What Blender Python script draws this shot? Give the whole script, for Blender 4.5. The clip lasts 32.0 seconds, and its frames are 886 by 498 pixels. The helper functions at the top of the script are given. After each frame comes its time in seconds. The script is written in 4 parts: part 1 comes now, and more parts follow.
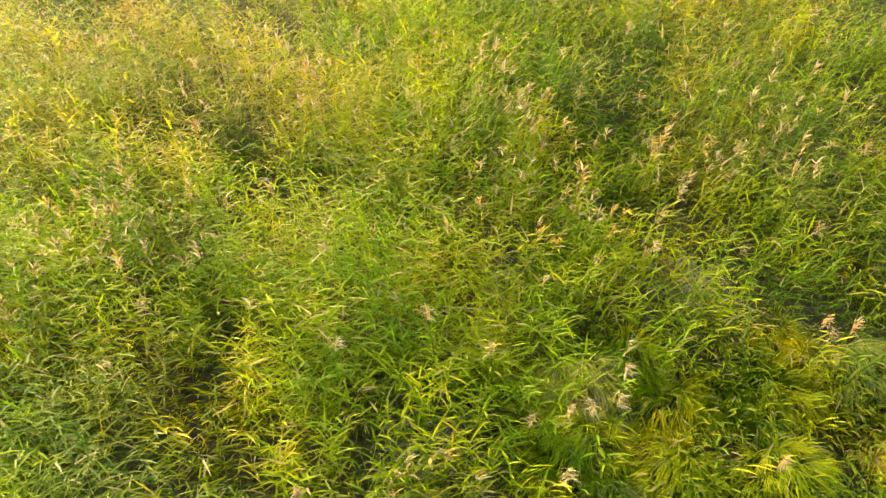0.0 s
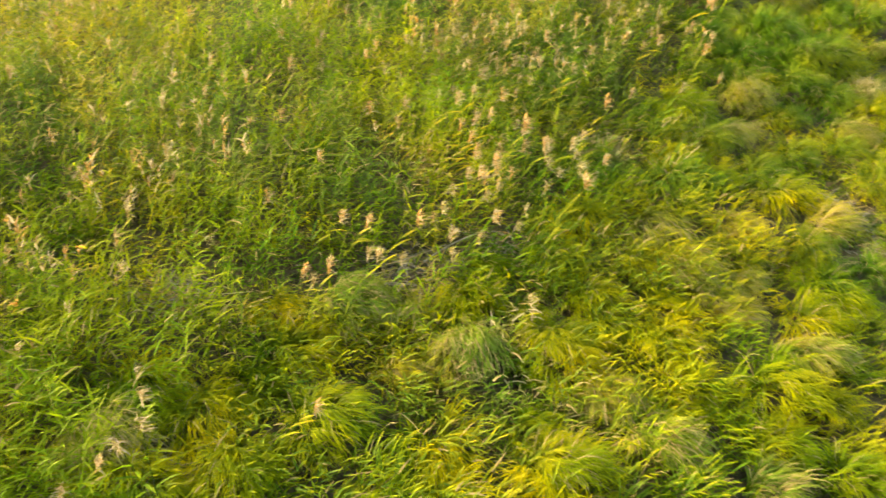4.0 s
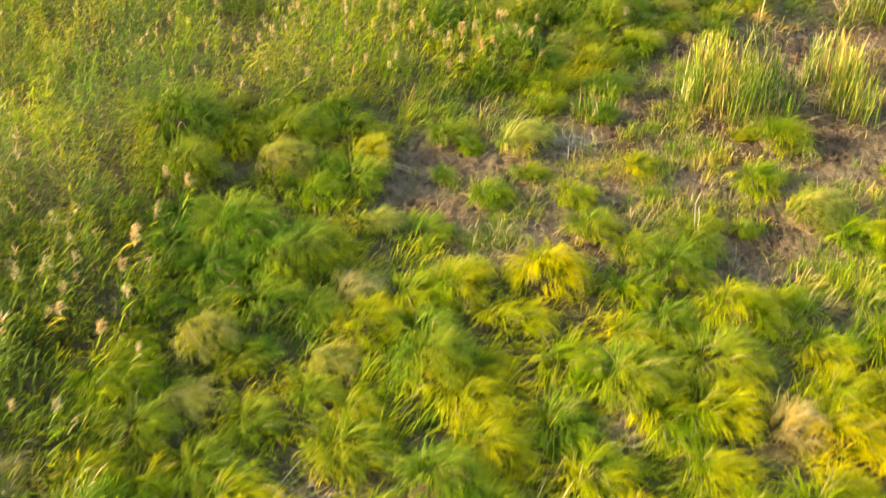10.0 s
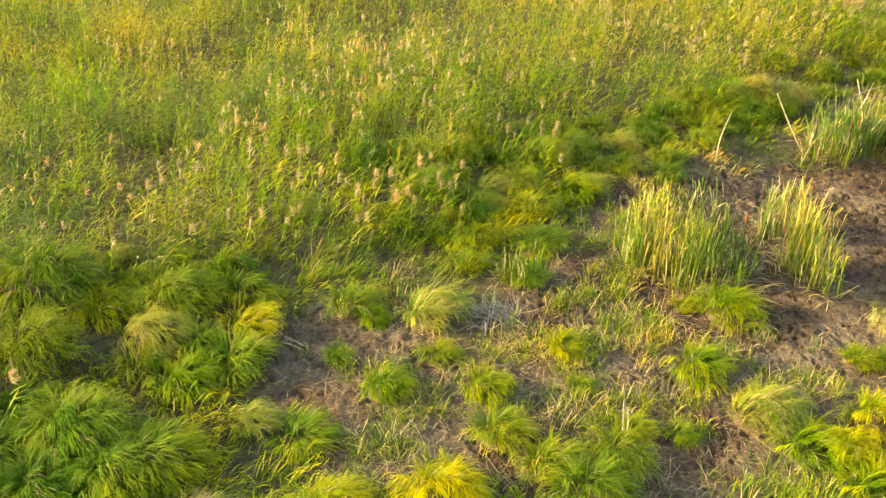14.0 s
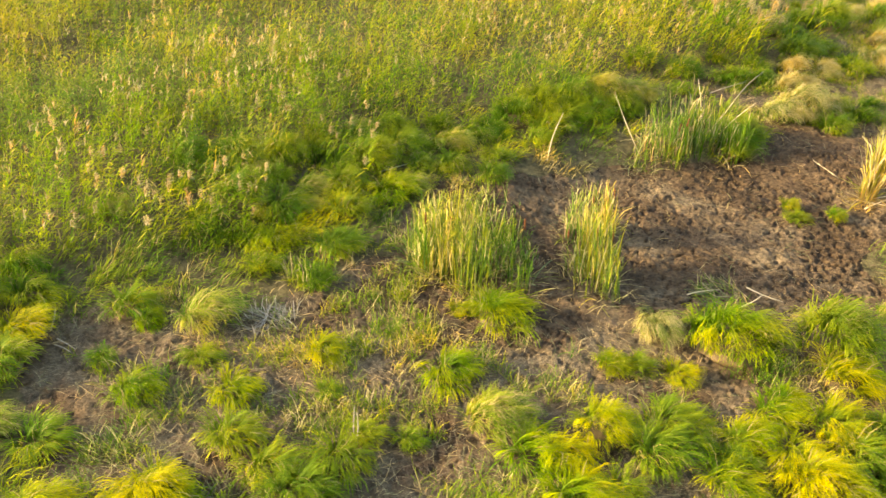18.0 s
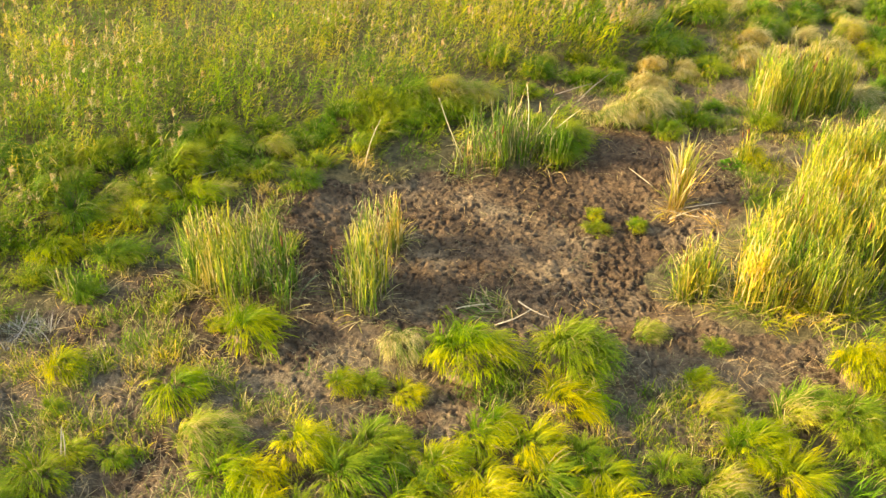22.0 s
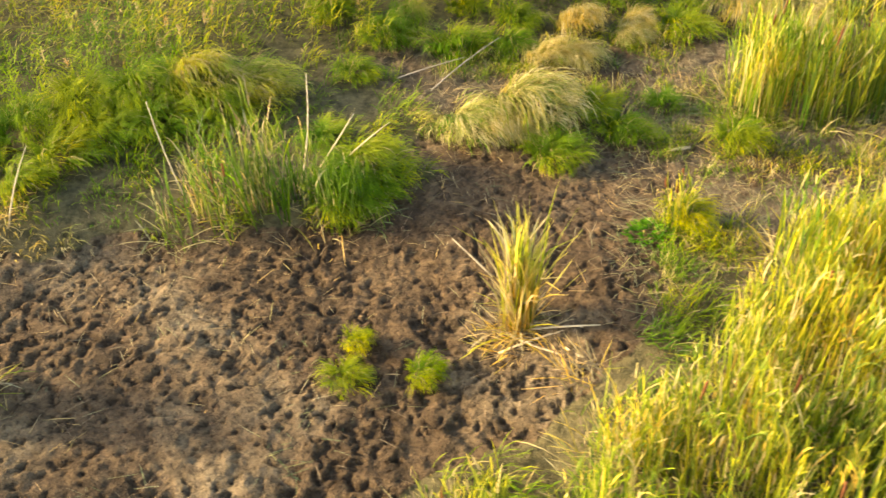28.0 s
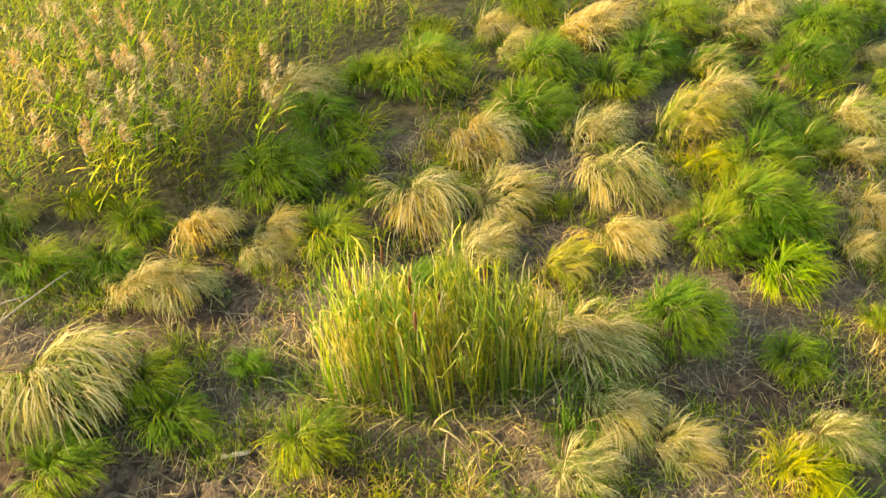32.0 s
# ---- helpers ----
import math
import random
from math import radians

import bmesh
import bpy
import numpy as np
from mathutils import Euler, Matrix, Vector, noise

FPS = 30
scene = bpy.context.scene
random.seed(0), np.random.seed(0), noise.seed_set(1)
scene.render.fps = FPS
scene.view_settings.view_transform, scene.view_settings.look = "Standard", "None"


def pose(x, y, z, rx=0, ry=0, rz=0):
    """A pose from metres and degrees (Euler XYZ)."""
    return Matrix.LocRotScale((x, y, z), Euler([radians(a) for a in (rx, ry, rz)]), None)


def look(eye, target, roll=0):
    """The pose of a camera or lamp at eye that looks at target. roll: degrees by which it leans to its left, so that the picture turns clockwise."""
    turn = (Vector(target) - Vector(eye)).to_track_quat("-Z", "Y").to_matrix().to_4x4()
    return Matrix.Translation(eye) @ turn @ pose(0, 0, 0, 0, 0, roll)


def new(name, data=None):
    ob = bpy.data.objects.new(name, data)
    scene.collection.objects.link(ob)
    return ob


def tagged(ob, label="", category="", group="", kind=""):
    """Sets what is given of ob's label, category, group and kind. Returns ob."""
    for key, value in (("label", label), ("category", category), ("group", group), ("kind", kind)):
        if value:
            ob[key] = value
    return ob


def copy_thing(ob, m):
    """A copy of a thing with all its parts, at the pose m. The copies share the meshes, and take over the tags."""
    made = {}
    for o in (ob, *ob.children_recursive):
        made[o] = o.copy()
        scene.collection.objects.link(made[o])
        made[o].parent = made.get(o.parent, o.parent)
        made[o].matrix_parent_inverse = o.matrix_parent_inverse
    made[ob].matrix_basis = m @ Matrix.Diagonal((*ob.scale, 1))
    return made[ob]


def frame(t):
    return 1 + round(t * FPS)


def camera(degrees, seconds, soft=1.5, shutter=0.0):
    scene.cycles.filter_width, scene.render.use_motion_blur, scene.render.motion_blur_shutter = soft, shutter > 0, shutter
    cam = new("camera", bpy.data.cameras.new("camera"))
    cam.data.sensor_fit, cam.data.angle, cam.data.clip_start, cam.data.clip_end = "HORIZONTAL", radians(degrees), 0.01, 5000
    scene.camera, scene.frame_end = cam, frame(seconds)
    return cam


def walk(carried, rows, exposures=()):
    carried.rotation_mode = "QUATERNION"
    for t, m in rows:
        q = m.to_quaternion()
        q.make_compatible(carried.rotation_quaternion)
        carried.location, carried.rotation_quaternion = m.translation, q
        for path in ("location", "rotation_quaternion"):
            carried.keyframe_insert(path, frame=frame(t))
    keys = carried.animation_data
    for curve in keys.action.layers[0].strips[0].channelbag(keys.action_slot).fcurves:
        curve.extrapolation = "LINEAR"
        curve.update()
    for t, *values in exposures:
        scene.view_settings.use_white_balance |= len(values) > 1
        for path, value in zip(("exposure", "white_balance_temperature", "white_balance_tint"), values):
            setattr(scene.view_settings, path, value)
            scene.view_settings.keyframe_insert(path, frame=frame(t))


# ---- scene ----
cam = camera(52.15, 32.0, 1.45, 0.35)
PATH = [
    (0, (-4.516, -18.872, 7.403), (-11.172, -15.101, 0.962), -1.48),
    (0.5, (-4.486, -18.817, 7.342), (-11.057, -14.872, 0.918), -1.31),
    (1, (-4.596, -18.93, 7.352), (-10.908, -14.609, 0.911), -0.40),
    (1.5, (-4.551, -18.737, 7.375), (-10.559, -14.075, 0.882), -1.00),
    (2, (-4.532, -18.769, 7.36), (-10.28, -13.761, 0.889), -0.48),
    (2.5, (-4.586, -18.71, 7.41), (-9.727, -13.185, 0.849), 0.38),
    (3, (-4.38, -18.705, 7.217), (-8.795, -12.383, 0.85), 0.40),
    (3.5, (-4.341, -18.773, 7.085), (-8.153, -11.946, 0.85), 0.83),
    (4, (-4.213, -18.771, 6.988), (-7.038, -11.393, 0.858), 0.48),
    (4.5, (-4.184, -18.603, 7.276), (-6.429, -11.22, 0.915), 1.29),
    (6.5, (-3.512, -18.935, 7.223), (-3.986, -10.822, 1.396), -1.19),
    (7, (-3.379, -18.902, 7.246), (-3.589, -10.793, 1.398), -1.24),
    (7.5, (-3.218, -18.595, 7.297), (-3.374, -10.495, 1.435), -0.96),
    (8, (-2.888, -18.07, 7.481), (-3.049, -9.98, 1.605), -0.93),
    (8.5, (-2.548, -17.342, 7.639), (-2.688, -9.303, 1.692), -0.73),
    (9, (-2.148, -16.392, 7.775), (-2.261, -8.512, 1.62), -0.47),
    (9.5, (-1.689, -15.233, 7.909), (-1.78, -7.39, 1.706), -0.08),
    (10, (-1.175, -13.927, 7.992), (-1.26, -5.853, 2.092), 0.30),
    (10.5, (-0.686, -12.596, 8.176), (-0.759, -4.283, 2.618), 0.68),
    (11, (-0.395, -11.64, 8.256), (-0.441, -3.111, 3.035), 1.10),
    (11.5, (-0.318, -11.374, 8.159), (-0.332, -2.771, 3.061), 1.30),
    (12, (-0.136, -11.303, 8.128), (-0.152, -2.699, 3.032), 1.27),
    (12.5, (-0.013, -11.289, 8.128), (-0.019, -2.687, 3.028), 1.32),
    (13, (0.0, -11.313, 8.112), (0.002, -2.716, 3.003), 1.35),
    (13.5, (0.048, -11.359, 8.097), (0.041, -2.766, 2.981), 1.26),
    (15.5, (0.954, -11.422, 8.166), (0.952, -2.871, 2.982), 1.33),
    (16, (1.337, -11.433, 8.201), (1.359, -2.886, 3.009), 1.52),
    (16.5, (1.838, -11.436, 8.27), (1.868, -2.905, 3.052), 1.61),
    (17, (2.397, -11.398, 8.408), (2.438, -2.901, 3.135), 1.66),
    (17.5, (3.019, -11.39, 8.554), (3.05, -2.913, 3.248), 1.76),
    (18, (3.643, -11.368, 8.73), (3.675, -2.925, 3.371), 1.80),
    (18.5, (4.294, -11.365, 8.883), (4.318, -2.942, 3.491), 1.80),
    (19, (4.945, -11.313, 9.051), (4.955, -2.927, 3.605), 1.81),
    (19.5, (5.617, -11.303, 9.172), (5.587, -2.933, 3.7), 1.61),
    (20, (6.195, -11.271, 9.331), (6.148, -2.941, 3.798), 1.70),
    (20.5, (6.683, -11.216, 9.42), (6.631, -2.911, 3.851), 1.76),
    (21, (7.136, -11.183, 9.507), (7.064, -2.9, 3.905), 1.77),
    (21.5, (7.555, -11.148, 9.601), (7.452, -2.89, 3.962), 1.77),
    (22, (7.875, -11.031, 9.664), (7.76, -2.792, 3.997), 1.73),
    (22.5, (8.118, -10.8, 9.747), (7.995, -2.587, 4.044), 1.92),
    (23, (8.304, -10.434, 9.778), (8.18, -2.234, 4.055), 2.02),
    (23.5, (8.382, -9.97, 9.833), (8.297, -1.792, 4.077), 2.42),
    (24, (8.474, -9.506, 9.941), (8.406, -1.369, 4.129), 2.61),
    (24.5, (8.612, -9.087, 9.997), (8.55, -0.98, 4.143), 2.69),
    (26.5, (9.992, -7.941, 10.32), (9.772, 0.037, 4.295), 2.32),
    (27, (11.073, -5.48, 9.112), (10.386, 2.299, 2.866), 0.13),
    (27.5, (12.089, -2.262, 7.262), (10.817, 5.172, 0.695), -2.50),
    (28, (12.994, -1.846, 7.102), (11.599, 5.558, 0.526), -3.32),
    (28.5, (14.119, -1.58, 7.048), (12.645, 5.811, 0.475), -3.80),
    (29, (15.33, -1.219, 6.983), (13.768, 6.15, 0.406), -4.22),
    (29.5, (16.302, -0.677, 6.916), (14.666, 6.696, 0.361), -4.52),
    (30, (17.022, 0.045, 6.883), (15.344, 7.43, 0.352), -4.73),
    (30.5, (17.481, 0.926, 6.926), (15.817, 8.31, 0.39), -4.78),
    (31, (17.758, 1.888, 6.982), (16.079, 9.276, 0.455), -5.06),
    (31.5, (17.809, 2.864, 7.114), (16.112, 10.263, 0.605), -5.46),
    (32, (17.855, 3.5, 7.187), (16.102, 10.917, 0.713), -5.93),
]
walk(cam, [(t, look(eye, target, roll)) for t, eye, target, roll in PATH])

# ---------------------------------------------------------------- light
SUN_AZ = radians(183)      # direction towards the sun, from +x, counter-clockwise
SUN_EL = radians(18)
world = bpy.data.worlds.new("evening_sky")
scene.world = world
world.use_nodes = True
wn = world.node_tree.nodes
sky = wn.new("ShaderNodeTexSky")
sky.sky_type = "NISHITA"
sky.sun_disc = False
sky.dust_density = 2.5
sky.ozone_density = 0.6
sky.sun_elevation = SUN_EL
sky.sun_rotation = radians(90) - SUN_AZ
wn["Background"].inputs["Strength"].default_value = 0.15
world.node_tree.links.new(sky.outputs["Color"], wn["Background"].inputs["Color"])

sun_data = bpy.data.lights.new("sun", "SUN")
sun_data.energy = 2.9
sun_data.angle = radians(6.0)
sun_data.color = (1.0, 0.80, 0.48)
sun = new("sun", sun_data)
sun_dir = Vector((math.cos(SUN_EL) * math.cos(SUN_AZ), math.cos(SUN_EL) * math.sin(SUN_AZ), math.sin(SUN_EL)))
sun.matrix_world = look(sun_dir * 60, (0, 0, 0))
scene.view_settings.exposure = 2.14
scene.view_settings.use_white_balance = True
scene.view_settings.white_balance_temperature = 7350
scene.view_settings.white_balance_tint = 8

rng = np.random.default_rng(7)


# ---------------------------------------------------------------- materials
def shader(name):
    mat = bpy.data.materials.new(name)
    mat.use_nodes = True
    nt = mat.node_tree
    for n in list(nt.nodes):
        nt.nodes.remove(n)
    return mat, nt, nt.nodes.new("ShaderNodeOutputMaterial")


def node(nt, kind, **values):
    n = nt.nodes.new(kind)
    for key, value in values.items():
        n.inputs[key].default_value = value
    return n


def mix_rgb(nt, fac, a, b, blend="MIX"):
    n = nt.nodes.new("ShaderNodeMix")
    n.data_type, n.blend_type = "RGBA", blend
    for slot, value in (("Factor", fac), ("A", a), ("B", b)):
        sock = [s for s in n.inputs if s.name == slot and (s.type == "RGBA" or (slot == "Factor" and s.type == "VALUE"))][0]
        if isinstance(value, (int, float)):
            sock.default_value = value
        elif isinstance(value, tuple):
            sock.default_value = (*value, 1)
        else:
            nt.links.new(value, sock)
    return [s for s in n.outputs if s.type == "RGBA"][0]


def ramp(nt, fac, stops):
    n = nt.nodes.new("ShaderNodeValToRGB")
    while len(n.color_ramp.elements) < len(stops):
        n.color_ramp.elements.new(0.5)
    for e, (p, c) in zip(n.color_ramp.elements, stops):
        e.position, e.color = p, (*c, 1)
    nt.links.new(fac, n.inputs["Fac"])
    return n.outputs["Color"]


def leaf_material(name, base, tip, dry, dry_share=0.12, through_share=0.4, rough=0.55, tip_from=0.25):
    """Blade: colour runs from shaded base to sunlit tip, differs from blade to blade, some blades are dry; light shines
    through.
    """
    mat, nt, out = shader(name)
    along = nt.nodes.new("ShaderNodeAttribute")
    along.attribute_name = "along"
    geo = nt.nodes.new("ShaderNodeNewGeometry")
    pick = geo.outputs["Random Per Island"]
    pos = nt.nodes.new("ShaderNodeTexCoord")
    place = nt.nodes.new("ShaderNodeNewGeometry")
    drift = node(nt, "ShaderNodeTexNoise", Scale=0.9, Detail=3.0)
    nt.links.new(place.outputs["Position"], drift.inputs["Vector"])
    fine = node(nt, "ShaderNodeTexNoise", Scale=55.0, Detail=2.0)
    nt.links.new(pos.outputs["Object"], fine.inputs["Vector"])
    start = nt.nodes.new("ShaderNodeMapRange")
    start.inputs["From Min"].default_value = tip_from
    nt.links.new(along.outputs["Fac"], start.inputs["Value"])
    # besides the real tip colour, sunlit tops and shaded feet are painted in
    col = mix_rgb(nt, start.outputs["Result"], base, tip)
    # patches where the sward is yellower or deeper green
    patch = ramp(nt, drift.outputs["Fac"], [(0.36, (0.55, 0.78, 0.6)), (0.5, (1, 1, 1)), (0.64, (1.4, 1.15, 0.85))])
    col = mix_rgb(nt, 1.0, col, patch, "MULTIPLY")
    tone = nt.nodes.new("ShaderNodeAttribute")
    tone.attribute_name = "tone"
    each = ramp(nt, tone.outputs["Fac"], [(0.0, (0.45, 0.58, 0.5)), (0.5, (1, 1, 1)), (1.0, (1.5, 1.38, 0.9))])
    col = mix_rgb(nt, 1.0, col, each, "MULTIPLY")
    less = nt.nodes.new("ShaderNodeMath")
    less.operation = "LESS_THAN"
    nt.links.new(pick, less.inputs[0])
    less.inputs[1].default_value = dry_share
    col = mix_rgb(nt, less.outputs[0], col, dry)
    mottle = ramp(nt, fine.outputs["Fac"], [(0.3, (0.86, 0.86, 0.86)), (0.7, (1.1, 1.1, 1.1))])
    col = mix_rgb(nt, 1.0, col, mottle, "MULTIPLY")
    body = node(nt, "ShaderNodeBsdfPrincipled", Roughness=rough)
    body.inputs["Specular IOR Level"].default_value = 0.12
    glow = nt.nodes.new("ShaderNodeBsdfTranslucent")
    nt.links.new(col, body.inputs["Base Color"])
    nt.links.new(col, glow.inputs["Color"])
    both = nt.nodes.new("ShaderNodeMixShader")
    both.inputs["Fac"].default_value = through_share
    nt.links.new(body.outputs[0], both.inputs[1])
    nt.links.new(glow.outputs[0], both.inputs[2])
    nt.links.new(both.outputs[0], out.inputs["Surface"])
    return mat


def mud_material():
    mat, nt, out = shader("trampled_mud")
    pos = nt.nodes.new("ShaderNodeNewGeometry")
    big = node(nt, "ShaderNodeTexNoise", Scale=0.55, Detail=4.0, Roughness=0.6)
    mid = node(nt, "ShaderNodeTexNoise", Scale=5.5, Detail=6.0, Roughness=0.7)
    fine = node(nt, "ShaderNodeTexNoise", Scale=48.0, Detail=6.0, Roughness=0.7)
    for n in (big, mid, fine):
        nt.links.new(pos.outputs["Position"], n.inputs["Vector"])
    warp = mix_rgb(nt, 0.22, pos.outputs["Position"], mid.outputs["Color"], "ADD")
    clod = nt.nodes.new("ShaderNodeTexVoronoi")
    clod.feature = "SMOOTH_F1"
    clod.inputs["Scale"].default_value = 8.5
    clod.inputs["Smoothness"].default_value = 0.35
    nt.links.new(warp, clod.inputs["Vector"])
    small = nt.nodes.new("ShaderNodeTexVoronoi")
    small.inputs["Scale"].default_value = 24.0
    nt.links.new(warp, small.inputs["Vector"])
    wet = ramp(nt, big.outputs["Fac"], [(0.36, (0.076, 0.050, 0.028)), (0.5, (0.126, 0.083, 0.046)), (0.66, (0.195, 0.145, 0.088))])
    crust = ramp(nt, mid.outputs["Fac"], [(0.36, (0.6, 0.58, 0.56)), (0.5, (0.97, 0.96, 0.94)), (0.64, (1.45, 1.42, 1.37))])
    col = mix_rgb(nt, 1.0, wet, crust, "MULTIPLY")
    lump = ramp(nt, clod.outputs["Distance"], [(0.25, (1.05, 1.05, 1.04)), (0.55, (0.9, 0.89, 0.88))])
    col = mix_rgb(nt, 1.0, col, lump, "MULTIPLY")
    # small ragged pits between the clods, their shade painted as dark dots
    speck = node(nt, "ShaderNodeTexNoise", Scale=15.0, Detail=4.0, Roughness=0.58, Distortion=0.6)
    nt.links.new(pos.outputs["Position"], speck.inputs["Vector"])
    pit_shade = ramp(nt, speck.outputs["Fac"], [(0.38, (0.5, 0.48, 0.46)), (0.44, (0.96, 0.96, 0.96)), (0.64, (1.16, 1.15, 1.12))])
    col = mix_rgb(nt, 1.0, col, pit_shade, "MULTIPLY")
    grit = ramp(nt, fine.outputs["Fac"], [(0.3, (0.72, 0.72, 0.72)), (0.7, (1.22, 1.22, 1.22))])
    col = mix_rgb(nt, 1.0, col, grit, "MULTIPLY")
    # hoof prints and pits in the crust turn darker brown with depth
    sunk = nt.nodes.new("ShaderNodeAttribute")
    sunk.attribute_name = "hoof"
    col = mix_rgb(nt, sunk.outputs["Fac"], col, (0.050, 0.034, 0.021))
    # bleached felt of dead blades over the soil
    felt = nt.nodes.new("ShaderNodeAttribute")
    felt.attribute_name = "thatch"
    lay = nt.nodes.new("ShaderNodeMapping")
    lay.inputs["Scale"].default_value = (1.0, 3.2, 1.0)
    lay.inputs["Rotation"].default_value = (0, 0, 0.5)
    nt.links.new(warp, lay.inputs["Vector"])
    strands = node(nt, "ShaderNodeTexNoise", Scale=16.0, Detail=5.0, Roughness=0.75, Distortion=1.2)
    nt.links.new(lay.outputs[0], strands.inputs["Vector"])
    grey = ramp(nt, strands.outputs["Fac"], [(0.36, (0.055, 0.040, 0.024)), (0.5, (0.155, 0.115, 0.066)), (0.64, (0.31, 0.245, 0.155))])
    col = mix_rgb(nt, felt.outputs["Fac"], col, grey)
    # litter of dead leaves under the sward
    lit = nt.nodes.new("ShaderNodeAttribute")
    lit.attribute_name = "sward"
    litter = ramp(nt, mid.outputs["Fac"], [(0.35, (0.05, 0.045, 0.02)), (0.6, (0.16, 0.13, 0.06))])
    col = mix_rgb(nt, lit.outputs["Fac"], col, litter)
    body = node(nt, "ShaderNodeBsdfPrincipled", Roughness=0.9)
    body.inputs["Specular IOR Level"].default_value = 0.2
    nt.links.new(col, body.inputs["Base Color"])
    bump = node(nt, "ShaderNodeBump", Strength=0.9, Distance=0.035)
    first = nt.nodes.new("ShaderNodeMath")
    first.operation = "MULTIPLY_ADD"
    nt.links.new(clod.outputs["Distance"], first.inputs[0])
    first.inputs[1].default_value = -0.9
    nt.links.new(mid.outputs["Fac"], first.inputs[2])
    lumps = nt.nodes.new("ShaderNodeMath")
    lumps.operation = "MULTIPLY_ADD"
    nt.links.new(small.outputs["Distance"], lumps.inputs[0])
    lumps.inputs[1].default_value = -0.8
    nt.links.new(first.outputs[0], lumps.inputs[2])
    both = nt.nodes.new("ShaderNodeMath")
    both.operation = "MULTIPLY_ADD"
    nt.links.new(speck.outputs["Fac"], both.inputs[0])
    both.inputs[1].default_value = 1.3
    nt.links.new(lumps.outputs[0], both.inputs[2])
    nt.links.new(both.outputs[0], bump.inputs["Height"])
    nt.links.new(bump.outputs[0], body.inputs["Normal"])
    nt.links.new(body.outputs[0], out.inputs["Surface"])
    return mat


def plain_material(name, dark, light, scale=30.0, rough=0.7, stretch=(1, 1, 1)):
    mat, nt, out = shader(name)
    pos = nt.nodes.new("ShaderNodeTexCoord")
    maps = nt.nodes.new("ShaderNodeMapping")
    maps.inputs["Scale"].default_value = stretch
    nt.links.new(pos.outputs["Object"], maps.inputs["Vector"])
    grain = node(nt, "ShaderNodeTexNoise", Scale=scale, Detail=5.0, Roughness=0.65)
    nt.links.new(maps.outputs[0], grain.inputs["Vector"])
    info = nt.nodes.new("ShaderNodeObjectInfo")
    col = ramp(nt, grain.outputs["Fac"], [(0.3, dark), (0.7, light)])
    each = ramp(nt, info.outputs["Random"], [(0.0, (0.75, 0.75, 0.75)), (1.0, (1.2, 1.15, 1.1))])
    col = mix_rgb(nt, 1.0, col, each, "MULTIPLY")
    body = node(nt, "ShaderNodeBsdfPrincipled", Roughness=rough)
    body.inputs["Specular IOR Level"].default_value = 0.25
    nt.links.new(col, body.inputs["Base Color"])
    bump = node(nt, "ShaderNodeBump", Strength=0.4, Distance=0.004)
    nt.links.new(grain.outputs["Fac"], bump.inputs["Height"])
    nt.links.new(bump.outputs[0], body.inputs["Normal"])
    nt.links.new(body.outputs[0], out.inputs["Surface"])
    return mat


STRAW = (0.50, 0.38, 0.15)
M_MUD = mud_material()
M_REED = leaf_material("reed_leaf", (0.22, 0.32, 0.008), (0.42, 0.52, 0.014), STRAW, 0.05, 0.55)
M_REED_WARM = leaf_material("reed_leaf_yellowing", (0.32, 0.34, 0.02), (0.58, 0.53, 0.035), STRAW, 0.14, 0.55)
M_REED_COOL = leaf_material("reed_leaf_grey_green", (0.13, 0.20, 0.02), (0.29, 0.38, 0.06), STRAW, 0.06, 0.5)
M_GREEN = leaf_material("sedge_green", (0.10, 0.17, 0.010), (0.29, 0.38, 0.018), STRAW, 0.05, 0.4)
# yellow tip paints the sunlit caps of the tussocks
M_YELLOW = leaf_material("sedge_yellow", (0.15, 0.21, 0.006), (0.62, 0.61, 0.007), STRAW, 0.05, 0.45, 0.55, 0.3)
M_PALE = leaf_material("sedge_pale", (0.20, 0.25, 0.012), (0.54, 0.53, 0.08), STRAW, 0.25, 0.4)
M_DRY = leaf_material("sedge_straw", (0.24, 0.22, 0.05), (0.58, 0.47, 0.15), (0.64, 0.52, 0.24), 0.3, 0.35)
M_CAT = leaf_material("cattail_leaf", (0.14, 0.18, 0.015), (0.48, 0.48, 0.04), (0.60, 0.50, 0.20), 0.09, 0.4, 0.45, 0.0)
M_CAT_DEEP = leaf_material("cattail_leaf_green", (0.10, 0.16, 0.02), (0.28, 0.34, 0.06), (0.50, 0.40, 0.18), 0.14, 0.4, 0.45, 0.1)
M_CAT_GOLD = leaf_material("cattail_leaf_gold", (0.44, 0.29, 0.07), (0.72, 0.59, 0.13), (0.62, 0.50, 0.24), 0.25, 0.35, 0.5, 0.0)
M_PLUME = leaf_material("reed_plume", (0.36, 0.24, 0.10), (0.47, 0.35, 0.16), (0.52, 0.43, 0.24), 0.4, 0.3, 0.8)
M_STRAW = leaf_material("straw_litter", (0.36, 0.28, 0.16), (0.52, 0.43, 0.27), (0.22, 0.16, 0.10), 0.4, 0.1, 0.8)
M_ROOT = plain_material("root_mat", (0.05, 0.035, 0.018), (0.17, 0.12, 0.05), 40)
M_SPIKE = plain_material("seed_spike_felt", (0.09, 0.03, 0.012), (0.22, 0.085, 0.03), 80, 0.9)
M_STALK = plain_material("dead_stalk", (0.45, 0.35, 0.20), (0.74, 0.63, 0.44), 30, 0.7, (1, 1, 6))
M_TWIG = plain_material("grey_twig", (0.26, 0.21, 0.16), (0.55, 0.48, 0.38), 30, 0.8)
